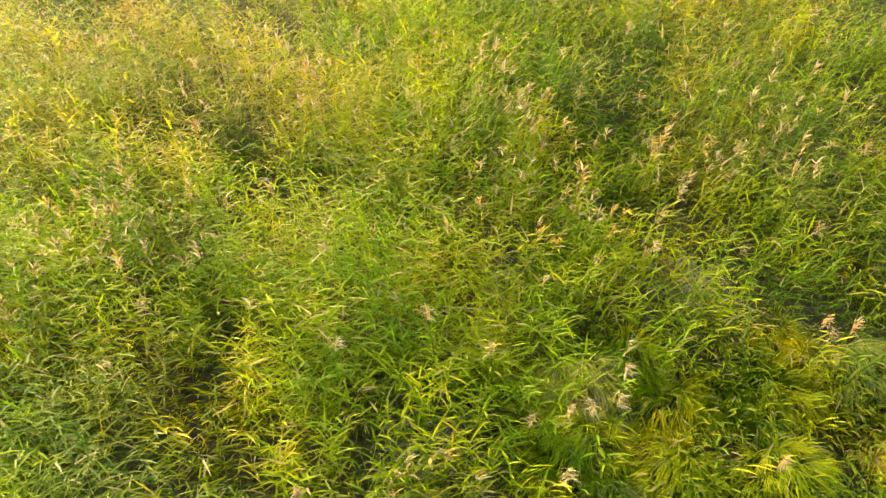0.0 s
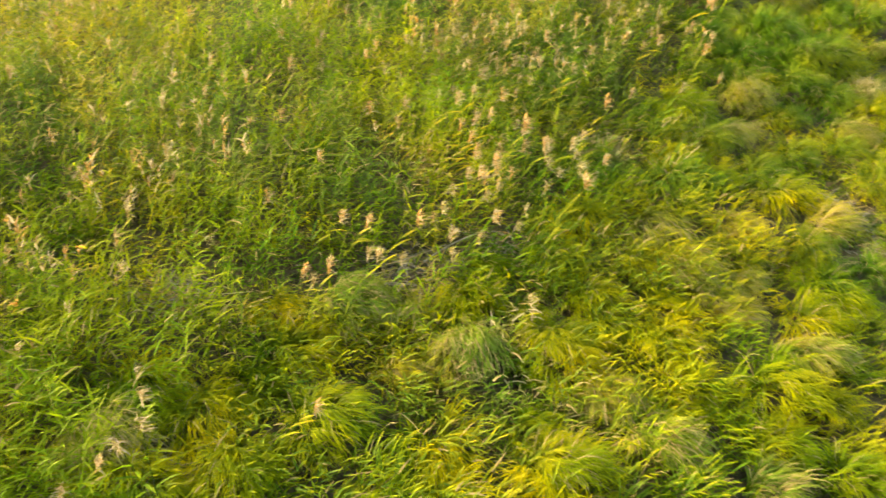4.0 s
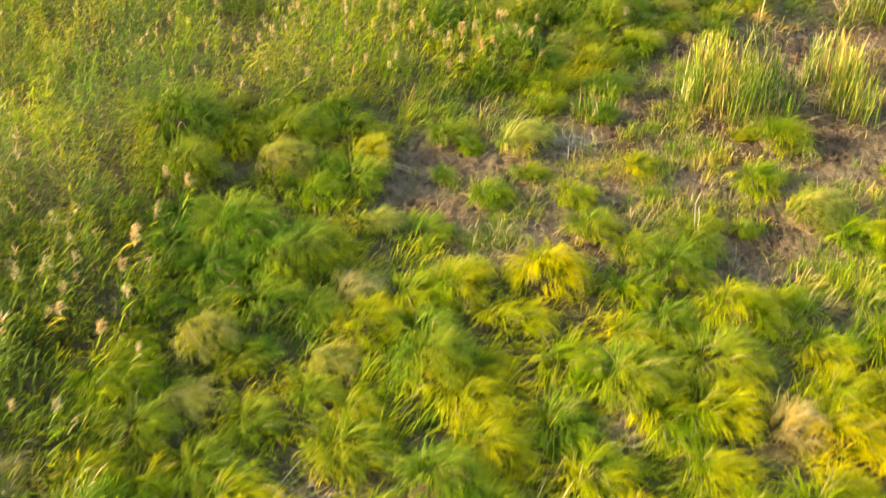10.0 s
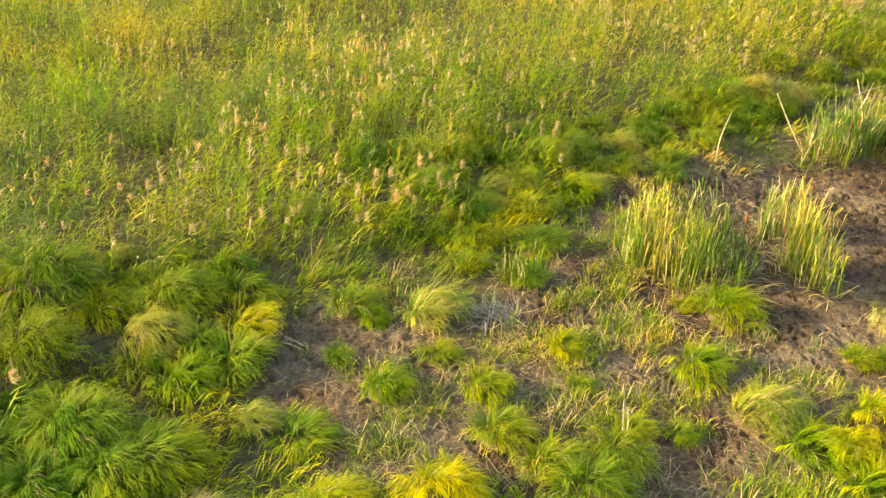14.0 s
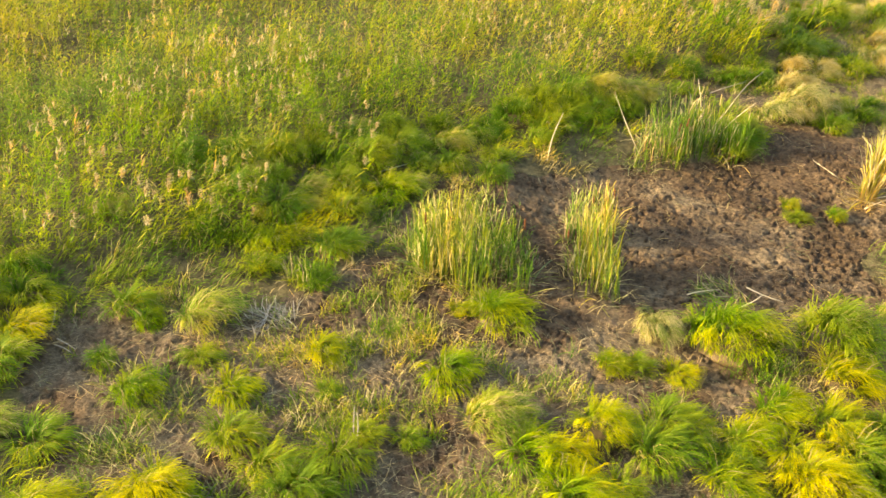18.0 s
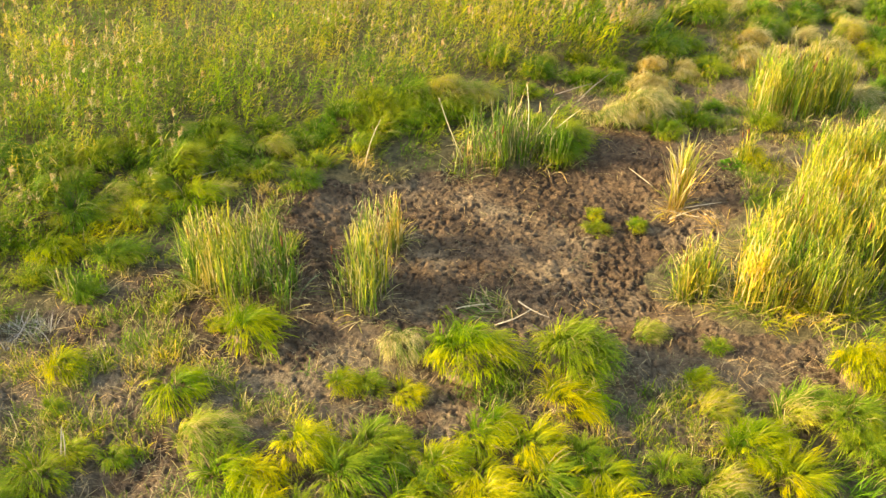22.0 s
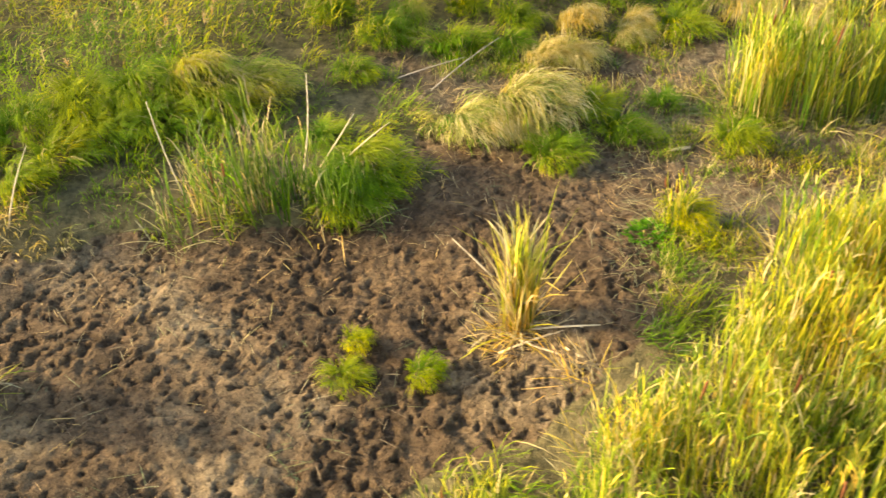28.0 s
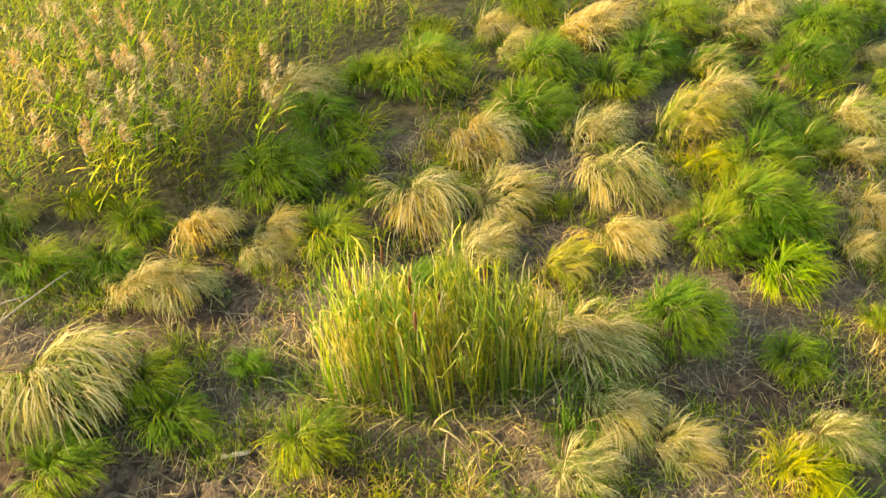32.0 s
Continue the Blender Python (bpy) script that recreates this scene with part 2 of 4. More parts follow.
M_WEED = leaf_material("broad_weed_leaf", (0.10, 0.22, 0.01), (0.24, 0.42, 0.02), (0.35, 0.30, 0.08), 0.06, 0.35)


# ---------------------------------------------------------------- tools
def value_noise(x, y, size, seed):
    """Smooth noise in -1..1 over plan coordinates, with lumps about size metres across."""
    table = np.random.default_rng(seed).uniform(-1, 1, (256, 256))
    u, v = np.asarray(x) / size + 1000.0, np.asarray(y) / size + 1000.0
    i, j = np.floor(u).astype(int), np.floor(v).astype(int)
    fu, fv = u - i, v - j
    fu, fv = fu * fu * (3 - 2 * fu), fv * fv * (3 - 2 * fv)
    g = lambda a, b: table[a % 256, b % 256]
    return (g(i, j) * (1 - fu) + g(i + 1, j) * fu) * (1 - fv) + (g(i, j + 1) * (1 - fu) + g(i + 1, j + 1) * fu) * fv


def inside(poly, x, y):
    """Which plan points lie in a polygon."""
    x, y = np.asarray(x), np.asarray(y)
    hit = np.zeros(x.shape, bool)
    for (ax, ay), (bx, by) in zip(poly, poly[1:] + poly[:1]):
        cross = (ay > y) != (by > y)
        hit ^= cross & (x < (bx - ax) * (y - ay) / ((by - ay) or 1e-9) + ax)
    return hit


def ragged(poly, x, y, reach=0.5, seed=3):
    """The same with an uneven edge."""
    dx = value_noise(x, y, 1.3, seed) * reach + value_noise(x, y, 0.4, seed + 1) * reach * 0.5
    dy = value_noise(x, y, 1.3, seed + 2) * reach + value_noise(x, y, 0.4, seed + 3) * reach * 0.5
    return inside(poly, x + dx, y + dy)


def scatter(poly, per_m2, seed):
    """Random plan points in a polygon."""
    g = np.random.default_rng(seed)
    a, b = np.min(poly, 0), np.max(poly, 0)
    n = int((b - a).prod() * per_m2)
    p = g.uniform(a, b, (n, 2))
    return p[inside(poly, p[:, 0], p[:, 1])]


class Sward:
    """Gathers many blades into one mesh."""

    def __init__(self, seed):
        self.rng = np.random.default_rng(seed)
        self.v, self.f, self.along, self.mat, self.tone, self.n = [], [], [], [], [], 0

    def blades(self, base, yaw, length, width, lean, bend, mat=0, steps=3, twist=0.5, curl=1.0, spin=0.0, tone=None):
        """Ribbons that rise from base, lean by lean and bend on towards yaw (radians). All but mat may be arrays."""
        n = len(base)
        if not n:
            return
        one = np.ones(n)
        yaw, length, width, lean, bend = (np.asarray(a) * one for a in (yaw, length, width, lean, bend))
        face = yaw + np.pi / 2 + self.rng.normal(0, twist, n)
        turn = self.rng.normal(0, 1, n) * spin
        ahead = np.stack([np.cos(yaw), np.sin(yaw), 0 * yaw], -1)
        at, rows, along = base.copy(), [], []
        shape = [0.75, 1.0, 0.8, 0.55, 0.3]
        for k in range(steps):
            side = np.stack([np.cos(face + turn * k), np.sin(face + turn * k), 0 * face], -1)
            w = (width * (shape[round(k * 3.0 / steps)]) / 2)[:, None]
            rows += [at - side * w, at + side * w]
            along += [k / steps] * 2
            ang = lean + bend * ((k + 0.5) / steps) ** curl
            step = (length / steps)[:, None]
            at = at + step * (np.sin(ang)[:, None] * ahead + np.cos(ang)[:, None] * np.array([0, 0, 1.0]))
            at[:, 2] = np.maximum(at[:, 2], base[:, 2] + 0.012 + 0.0 * at[:, 2])
        rows.append(at)
        along.append(1.0)
        m = 2 * steps + 1
        self.v.append(np.stack(rows, 1).reshape(-1, 3))
        self.along.append(np.tile(along, n))
        start = self.n + np.arange(n)[:, None] * m
        faces = np.full((n, steps, 4), -1)
        for k in range(steps - 1):
            faces[:, k] = start + np.array([2 * k, 2 * k + 1, 2 * k + 3, 2 * k + 2])
        faces[:, steps - 1, :3] = start + np.array([m - 3, m - 2, m - 1])
        self.f.append(faces.reshape(-1, 4))
        self.mat.append(np.repeat(np.asarray(mat) * np.ones(n, int), steps))
        lit = self.rng.random(n)
        if tone is not None:
            lit = 0.45 * lit + 0.55 * np.asarray(tone)
        self.tone.append(np.repeat(lit, m))
        self.n += n * m

    def mesh(self, name, materials):
        v, f, along, mat = (np.concatenate(a) for a in (self.v, self.f, self.along, self.mat))
        me = bpy.data.meshes.new(name)
        size = np.where(f[:, 3] < 0, 3, 4)
        loops = f.ravel()[f.ravel() >= 0]
        me.vertices.add(len(v))
        me.vertices.foreach_set("co", v.astype(np.float32).ravel())
        me.loops.add(len(loops))
        me.loops.foreach_set("vertex_index", loops.astype(np.int32))
        me.polygons.add(len(f))
        me.polygons.foreach_set("loop_start", np.r_[0, np.cumsum(size)[:-1]].astype(np.int32))
        me.polygons.foreach_set("loop_total", size.astype(np.int32))
        me.polygons.foreach_set("material_index", mat.astype(np.int32))
        me.polygons.foreach_set("use_smooth", np.ones(len(f), bool))
        me.update(calc_edges=True)
        at = me.attributes.new("along", "FLOAT", "POINT")
        at.data.foreach_set("value", along.astype(np.float32))
        at = me.attributes.new("tone", "FLOAT", "POINT")
        at.data.foreach_set("value", np.concatenate(self.tone).astype(np.float32))
        for m in materials:
            me.materials.append(m)
        return me


def part(name, data, parent, label="", material=None, kind=""):
    """Links a mesh, or a bmesh, as one object under a thing."""
    if isinstance(data, bmesh.types.BMesh):
        me = bpy.data.meshes.new(name)
        data.to_mesh(me)
        data.free()
        data = me
    if material and not data.materials:
        data.materials.append(material)
    ob = new(name, data)
    ob.parent = parent
    return tagged(ob, label=label, kind=kind)


def tube(points, radii, sides=6):
    """A tapered stem through points, as a bmesh."""
    bm = bmesh.new()
    rings = []
    pts = [Vector(p) for p in points]
    for k, (p, r) in enumerate(zip(pts, radii)):
        d = (pts[min(k + 1, len(pts) - 1)] - pts[max(k - 1, 0)]).normalized()
        turn = d.to_track_quat("Z", "Y")
        rings.append([bm.verts.new(p + turn @ Vector((r * math.cos(a), r * math.sin(a), 0))) for a in np.arange(sides) * 2 * math.pi / sides])
    for a, b in zip(rings, rings[1:]):
        for k in range(sides):
            bm.faces.new((a[k], a[(k + 1) % sides], b[(k + 1) % sides], b[k])).smooth = True
    bm.faces.new(rings[0][::-1])
    bm.faces.new(rings[-1])
    return bm


# ---------------------------------------------------------------- plan
REEDS = [(-6.8, -21.5), (-8.0, -16.6), (-9.4, -14.2), (-9.0, -11.4), (-7.6, -10.0), (-6.9, -8.8), (-6.7, -6.9), (-6.3, -4.9),
         (-6.4, -1.6), (-6.2, 0.3), (-2.7, 1.5), (-1.0, 1.8), (0.0, 3.8), (1.4, 6.9), (3.4, 7.7), (6.9, 9.0), (7.6, 9.9),
         (9.2, 10.4), (9.7, 12.3), (10.8, 12.0), (12.3, 12.2), (12.5, 14.7), (13.8, 16.9), (16, 21), (17, 26), (-30, 26), (-30, -21)]
MUD = [(-2.5, -0.7), (-2.4, 0.2), (-0.8, 0.8), (0.7, 0.3), (2.2, 1.9), (2.5, 3.2), (3.5, 5.0), (5.4, 5.5), (6.9, 6.5), (9.0, 6.4),
       (10.9, 7.0), (11.0, 8.4), (9.8, 10.2), (9.6, 11.2), (10.4, 11.7), (12.0, 11.0), (14.0, 11.6), (14.6, 13.6), (16.0, 15.5),
       (18.5, 15.5), (21.0, 15.0), (21.5, 10.0), (19.6, 8.4), (17.6, 7.6), (16.4, 7.5), (15.4, 7.0), (14.9, 6.1), (14.2, 5.0),
       (12.8, 4.1), (11.9, 3.6), (11.6, 2.0), (13.0, 1.0), (14.6, 0.6), (13.5, -0.5), (12.3, -2.2), (12.0, -3.2), (5.5, -4.0), (1.3, -3.8),
       (-1.0, -3.6), (-2.0, -1.7)]
SEEN = [(-27, -21), (-11, -24), (-3, -16), (4, -13), (8, -5), (17, -5), (19, 2), (23, 7), (26, 22), (-18, 22), (-16, 8), (-14, 4), (-19, -1)]
FIELD = [(-38, -38), (42, -38), (42, 40), (-38, 40)]


def relief(x, y):
    """Height of the soil without hoof prints; the mud fills a shallow hollow."""
    far = np.clip((((np.asarray(x) - 9.3) / 4.6) ** 2 + ((np.asarray(y) - 3.8) / 3.6) ** 2 - 0.45) / 0.65, 0, 1)
    return -0.27 * (1 - far * far * (3 - 2 * far)) + 0.06 * value_noise(x, y, 3.1, 11) + 0.025 * value_noise(x, y, 0.8, 12)


SOIL = {}


def soil(x, y):
    """Height of the finished ground."""
    i, j = np.searchsorted(SOIL["xs"], x), np.searchsorted(SOIL["ys"], y)
    return SOIL["z"][i, j]


# ---------------------------------------------------------------- ground
def build_ground():
    step = 0.026
    out = np.cumsum(0.09 * 1.16 ** np.arange(56))
    xs = np.r_[-4.0 - out[::-1], np.arange(-4.0, 2.0, 0.03), np.arange(2.0, 14.6, step), np.arange(14.6, 21.0, 0.07), 21.0 + out]
    ys = np.r_[-4.0 - out[::-1], np.arange(-4.0, 0.0, 0.03), np.arange(0.0, 8.4, step), np.arange(8.4, 15.0, 0.07), 15.0 + out]
    xs, ys = xs[(xs > -1500) & (xs < 1500)], ys[(ys > -1500) & (ys < 1500)]
    X, Y = np.meshgrid(xs, ys, indexing="ij")
    near = (np.abs(X) < 60) & (np.abs(Y) < 60)
    Z = np.where(near, relief(X, Y), 0)
    bare = ragged(MUD, X, Y, 0.45, 21)
    core = (X > -4) & (X < 21) & (Y > -4) & (Y < 15)
    # trodden crust: lumpy plates between ragged pits where hooves broke through
    U = X + 0.06 * value_noise(X, Y, 0.11, 36)
    V = Y + 0.06 * value_noise(X, Y, 0.11, 38)
    pit = 0.6 * value_noise(U, V, 0.105, 32) + 0.7 * value_noise(U + 0.37 * V, V - 0.37 * U, 0.06, 34) + 0.3 * value_noise(X, Y, 1.1, 35) + 0.25 * value_noise(X, Y, 0.034, 30)
    pit = np.clip((-pit - 0.42) / 0.2, 0, 1)
    pit = pit * pit * (3 - 2 * pit)
    rough = 0.03 * value_noise(U, V, 0.42, 31) + 0.024 * value_noise(V, U, 0.15, 40) + 0.014 * value_noise(X, Y, 0.06, 33) - 0.05 * pit
    Z = Z + np.where(core & bare, rough, 0)
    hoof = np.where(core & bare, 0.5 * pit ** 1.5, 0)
    west = np.clip((3.4 - X) / 1.6, 0, 1) + np.clip((0.9 - Y) / 1.2, 0, 1) + np.clip((X - 13.6) / 1.2, 0, 1) + np.clip((Y - 8.6) / 1.2, 0, 1)
    thatch = np.clip(np.clip(west, 0, 1) * (0.45 + 0.8 * value_noise(X, Y, 0.9, 46) + 0.5 * value_noise(X, Y, 0.25, 47)), 0, 0.9)
    g = np.random.default_rng(41)
    prints = scatter(MUD, 9, 42)
    heavy = value_noise(prints[:, 0], prints[:, 1], 1.6, 43) + 0.5 * value_noise(prints[:, 0], prints[:, 1], 0.5, 44)
    prints = prints[heavy > g.uniform(-1.4, 0.25, len(prints))]
    for px_, py_ in prints:
        i, j = int(np.searchsorted(xs, px_)), int(np.searchsorted(ys, py_))
        w = 8
        sl = (slice(max(i - w, 0), i + w + 1), slice(max(j - w, 0), j + w + 1))
        a, r1, r2 = g.uniform(0, 3.14), g.uniform(0.03, 0.07), g.uniform(0.025, 0.042)
        dx, dy = X[sl] - px_, Y[sl] - py_
        u, v = (dx * math.cos(a) + dy * math.sin(a)) / r1, (dy * math.cos(a) - dx * math.sin(a)) / r2
        d = (u * u + v * v) * (1 + 0.5 * value_noise(X[sl], Y[sl], 0.07, 45))
        deep = 0.01 + 0.045 * g.random() ** 2
        Z[sl] += -deep * np.exp(-d ** 1.5) + 0.3 * deep * np.exp(-((np.sqrt(d) - 1.55) / 0.35) ** 2)
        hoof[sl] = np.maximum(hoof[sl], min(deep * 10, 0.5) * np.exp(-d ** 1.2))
    SOIL.update(xs=xs, ys=ys, z=Z)
    n, m = len(xs), len(ys)
    idx = np.arange(n * m).reshape(n, m)
    quads = np.stack([idx[:-1, :-1], idx[1:, :-1], idx[1:, 1:], idx[:-1, 1:]], -1).reshape(-1, 4)
    me = bpy.data.meshes.new("ground")
    me.vertices.add(n * m)
    me.vertices.foreach_set("co", np.stack([X, Y, Z], -1).astype(np.float32).ravel())
    me.loops.add(quads.size)
    me.loops.foreach_set("vertex_index", quads.astype(np.int32).ravel())
    me.polygons.add(len(quads))
    me.polygons.foreach_set("loop_start", (np.arange(len(quads)) * 4).astype(np.int32))
    me.polygons.foreach_set("loop_total", np.full(len(quads), 4, np.int32))
    me.polygons.foreach_set("use_smooth", np.ones(len(quads), bool))
    me.update(calc_edges=True)
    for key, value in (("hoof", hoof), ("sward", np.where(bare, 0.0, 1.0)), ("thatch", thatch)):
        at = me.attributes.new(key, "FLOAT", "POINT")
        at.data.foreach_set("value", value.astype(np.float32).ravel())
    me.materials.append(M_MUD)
    tagged(new("ground", me), "brown trampled mud with hoof prints between grass", "ground", kind="structure")


build_ground()


# ---------------------------------------------------------------- grass tussocks
WIND = -0.3                # the way that blades are combed, from +x, counter-clockwise


def tussock_mesh(seed, style, n, locks=64, broad=1.0):
    """A mop of fine blades, about one metre across, in locks that rise, arch over and hang, combed one way by the wind."""
    g = np.random.default_rng(seed)
    s = Sward(seed)
    k = g.integers(0, locks, n)
    la, lr = g.uniform(0, 2 * np.pi, locks), np.sqrt(g.random(locks)) * 0.37 * broad
    sway = {"g": (0.8, 0.45), "y": (0.7, 0.6), "d": (0.5, 0.85), "p": (0.45, 0.9)}[style]
    ox = np.cos(la) * (lr / 0.3 / broad) * sway[0] + sway[1] + g.normal(0, 0.3, locks)
    oy = np.sin(la) * (lr / 0.3 / broad) * sway[0] + g.normal(0, 0.3, locks)
    lyaw, lout = np.arctan2(oy, ox), np.clip(np.hypot(ox, oy), 0.15, 1.3)
    llen, lbend = g.uniform(0.42, 0.74, locks), g.uniform(2.2, 3.0, locks) * {"y": 0.97, "g": 0.93, "d": 1.1, "p": 1.04}[style]
    a, r = g.uniform(0, 2 * np.pi, n), np.sqrt(g.random(n)) * 0.045
    x, y = lr[k] * np.cos(la[k]) + r * np.cos(a), lr[k] * np.sin(la[k]) + r * np.sin(a)
    base = np.stack([x, y, np.maximum(0.22 * broad ** 2 * (1 - (np.hypot(x, y) / 0.42 / broad) ** 2), 0)], -1)
    yaw = lyaw[k] + g.normal(0, 0.2, n)
    length = llen[k] * g.uniform(0.55, 1.1, n)
    lean = 0.02 + 0.28 * lout[k] * g.uniform(0.3, 1.1, n)
    bend = np.clip(lbend[k] + g.normal(0, 0.25, n), 0.3, 3.2)
    s.blades(base, yaw, length, g.uniform(0.009, 0.018, n) * (0.62 if style == "d" else 0.9), lean, bend, 0, 4, 0.5, 1.35, 0.0, g.random(locks)[k])
    return s


def make_tussock(style, seed, broad=1.0):
    names = {"g": "deep green sedge tussock with arching blades on mud", "y": "yellow-green sedge tussock lit by low sun on mud",
             "d": "straw-coloured drooping grass tussock with green base",
             "p": "pale yellow drooping grass tussock among green grass"}
    bm = bmesh.new()
    bmesh.ops.create_icosphere(bm, subdivisions=2, radius=0.31 * broad)
    for v in bm.verts:
        v.co.z = v.co.z * 0.5 * (1 + 0.2 * noise.noise(v.co * 6 + Vector((seed, 0, 0))))
        v.co.x *= 1 + 0.2 * noise.noise(v.co * 4)
    top = part("grass_tussock", bm, None, material=M_ROOT)
    tagged(top, names[style], "grass tussock", "tussocks on the marsh")
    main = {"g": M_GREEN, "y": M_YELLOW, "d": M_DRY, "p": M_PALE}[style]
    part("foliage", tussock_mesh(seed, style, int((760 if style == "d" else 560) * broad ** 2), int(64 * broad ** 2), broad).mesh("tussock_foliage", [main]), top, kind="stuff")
    other = {"g": M_YELLOW, "y": M_GREEN, "d": M_GREEN, "p": M_GREEN}[style]
    under = tussock_mesh(seed + 500, "y", {"g": 80, "y": 70, "d": 70, "p": 110}[style], 20, broad).mesh("tussock_undergrowth", [other])
    for v in under.vertices:
        v.co.z *= 0.85
    part("undergrowth", under, top, "yellow young shoots" if style == "g" else "green young shoots", kind="stuff")
    return top


PAN_A = [
    (11.52, 4.4, 0.22, 'y'), (10.7, 4.24, 0.27, 'g'), (10.72, 4.75, 0.16, 'y'),
    (8.19, -0.26, 0.85, 'y'), (7.09, 0.09, 0.36, 'd'), (9.79, -0.23, 0.81, 'g'), (9.68, -1.08, 0.47, 'y'),
    (11.17, 0.88, 0.34, 'p'), (6.21, -0.83, 0.3, 'y'), (6.63, -0.8, 0.26, 'g'), (7.25, -0.98, 0.3, 'y'),
    (3.78, -1.15, 0.42, 'y'), (4.46, -2.15, 0.51, 'p'), (1.92, -0.76, 0.34, 'y'), (2.12, -1.6, 0.24, 'g'),
    (3.28, -2.48, 0.23, 'g'), (2.39, -2.98, 0.41, 'g'), (4.59, 0.29, 0.5, 'y'), (4.03, 0.47, 0.23, 'y'),
    (1.61, 1.09, 0.29, 'g'), (5.92, -2.33, 0.51, 'y'), (5.32, -2.87, 0.42, 'y'), (6.59, -2.7, 0.46, 'g'),
    (6.84, -2.07, 0.4, 'g'), (7.81, -2.44, 0.35, 'y'), (7.52, -2.82, 0.34, 'g'), (8.36, -1.88, 0.36, 'y'),
    (8.36, -2.68, 0.38, 'y'), (9.16, -2.05, 0.44, 'y'), (9.2, -2.73, 0.5, 'g'),
]
PAN_B = [
    (9.87, -2.12, 0.36, 'g'), (7.17, -2.21, 0.32, 'g'), (8.61, -1.53, 0.29, 'y'), (11.77, -0.38, 0.27, 'y'),
    (11.9, -0.99, 0.39, 'p'), (12.31, -1.88, 0.53, 'y'), (12.72, -2.38, 0.43, 'y'), (13.2, -1.04, 0.47, 'p'),
    (14.41, -0.22, 0.63, 'y'), (13.77, -1.36, 0.55, 'g'), (11.66, -2.6, 0.43, 'p'), (13.9, -1.9, 0.41, 'g'),
    (11.02, -2.34, 0.32, 'g'), (12.26, 0.47, 0.23, 'g'), (14.34, 6.86, 0.32, 'y'), (12.23, 9.1, 0.76, 'd'),
    (4.67, 5.26, 0.41, 'g'), (2.67, 4.32, 0.45, 'y'),
    (0.66, 3.45, 0.48, 'g'), (0.23, 3.27, 0.16, 'p'), (1.83, 3.53, 0.43, 'g'), (1.73, 2.19, 0.42, 'g'),
    (0.41, 2.28, 0.35, 'y'), (13.6, 8.76, 0.41, 'g'),
]
PAN_WEST_A = [
    (-6.07, 0.24, 0.86, 'g'), (-5.53, -1.35, 0.7, 'g'), (-4.28, -2.93, 0.73, 'g'), (-3.26, -3.33, 0.64, 'g'),
    (-5.25, -2.45, 0.54, 'g'), (-3.38, -1.76, 0.46, 'y'), (-2.33, -2.45, 0.36, 'p'), (-2.63, -1.24, 0.47, 'g'),
    (-3.27, -0.87, 0.4, 'g'), (-1.57, -2.69, 0.36, 'g'), (-0.62, -1.77, 0.34, 'y'), (0.15, -0.94, 0.28, 'g'),
    (0.76, -1.73, 0.39, 'y'), (0.95, -2.6, 0.4, 'g'), (1.54, -3.18, 0.42, 'g'), (-0.89, -0.07, 0.26, 'y'),
]
PAN_WEST_B = [
    (0.16, -3.38, 0.34, 'y'), (2.71, -2.44, 0.26, 'g'), (1.44, 1.3, 0.33, 'g'), (-3.93, 0.1, 0.64, 'g'),
    (-2.96, 0.45, 0.44, 'g'), (-4.78, 0.61, 0.4, 'y'), (-1.25, 0.21, 0.42, 'g'), (0.72, 2.27, 0.39, 'y'),
    (2.01, 2.33, 0.35, 'g'), (1.08, 3.7, 0.27, 'p'), (-0.1, 5.01, 0.34, 'p'), (3.02, 4.67, 0.39, 'p'),
    (0.61, 1.52, 0.28, 'g'), (-1.31, -0.99, 0.24, 'g'), (-4.11, -1.36, 0.35, 'g'),
]
MEADOW_A = [
    (0.2, -3.84, 0.59, 'y'), (1.31, -4.18, 0.4, 'y'), (0.31, -5.57, 0.45, 'y'), (1.16, -4.98, 0.38, 'y'),
    (2.6, -4.67, 0.56, 'y'), (3.61, -5.28, 0.42, 'y'), (-0.98, -6.25, 0.47, 'y'), (1.33, -6.51, 0.47, 'y'),
    (0.42, -7.35, 0.44, 'y'), (3.34, -6.76, 0.42, 'y'), (4.94, -2.75, 0.43, 'y'), (0.77, -8.79, 0.37, 'y'),
    (1.34, -9.15, 0.36, 'y'), (2.76, -8.0, 0.49, 'y'), (-2.53, -4.06, 0.36, 'd'), (-0.62, -8.75, 0.47, 'g'),
    (-3.22, -8.94, 0.4, 'g'), (1.82, -9.66, 0.47, 'y'),
]
MEADOW_B = [
    (1.51, -10.28, 0.5, 'y'), (-0.95, -10.07, 0.36, 'y'), (-0.57, -9.91, 0.28, 'd'), (-2.91, -9.68, 0.41, 'y'),
    (0.41, -9.24, 0.42, 'g'), (-1.87, -10.44, 0.38, 'g'), (-3.93, -10.38, 0.33, 'p'), (1.96, -3.67, 0.55, 'g'),
    (2.16, -5.71, 0.57, 'g'), (2.77, -6.64, 0.38, 'd'), (-3.64, -3.66, 0.55, 'g'), (-6.2, -8.02, 0.43, 'g'),
    (-3.94, -7.3, 0.37, 'g'), (-2.02, -7.96, 0.35, 'y'), (-5.09, -7.53, 0.4, 'y'), (0.04, -8.36, 0.41, 'g'),
    (-1.49, -5.05, 0.43, 'g'), (-2.32, -6.45, 0.35, 'y'),
]
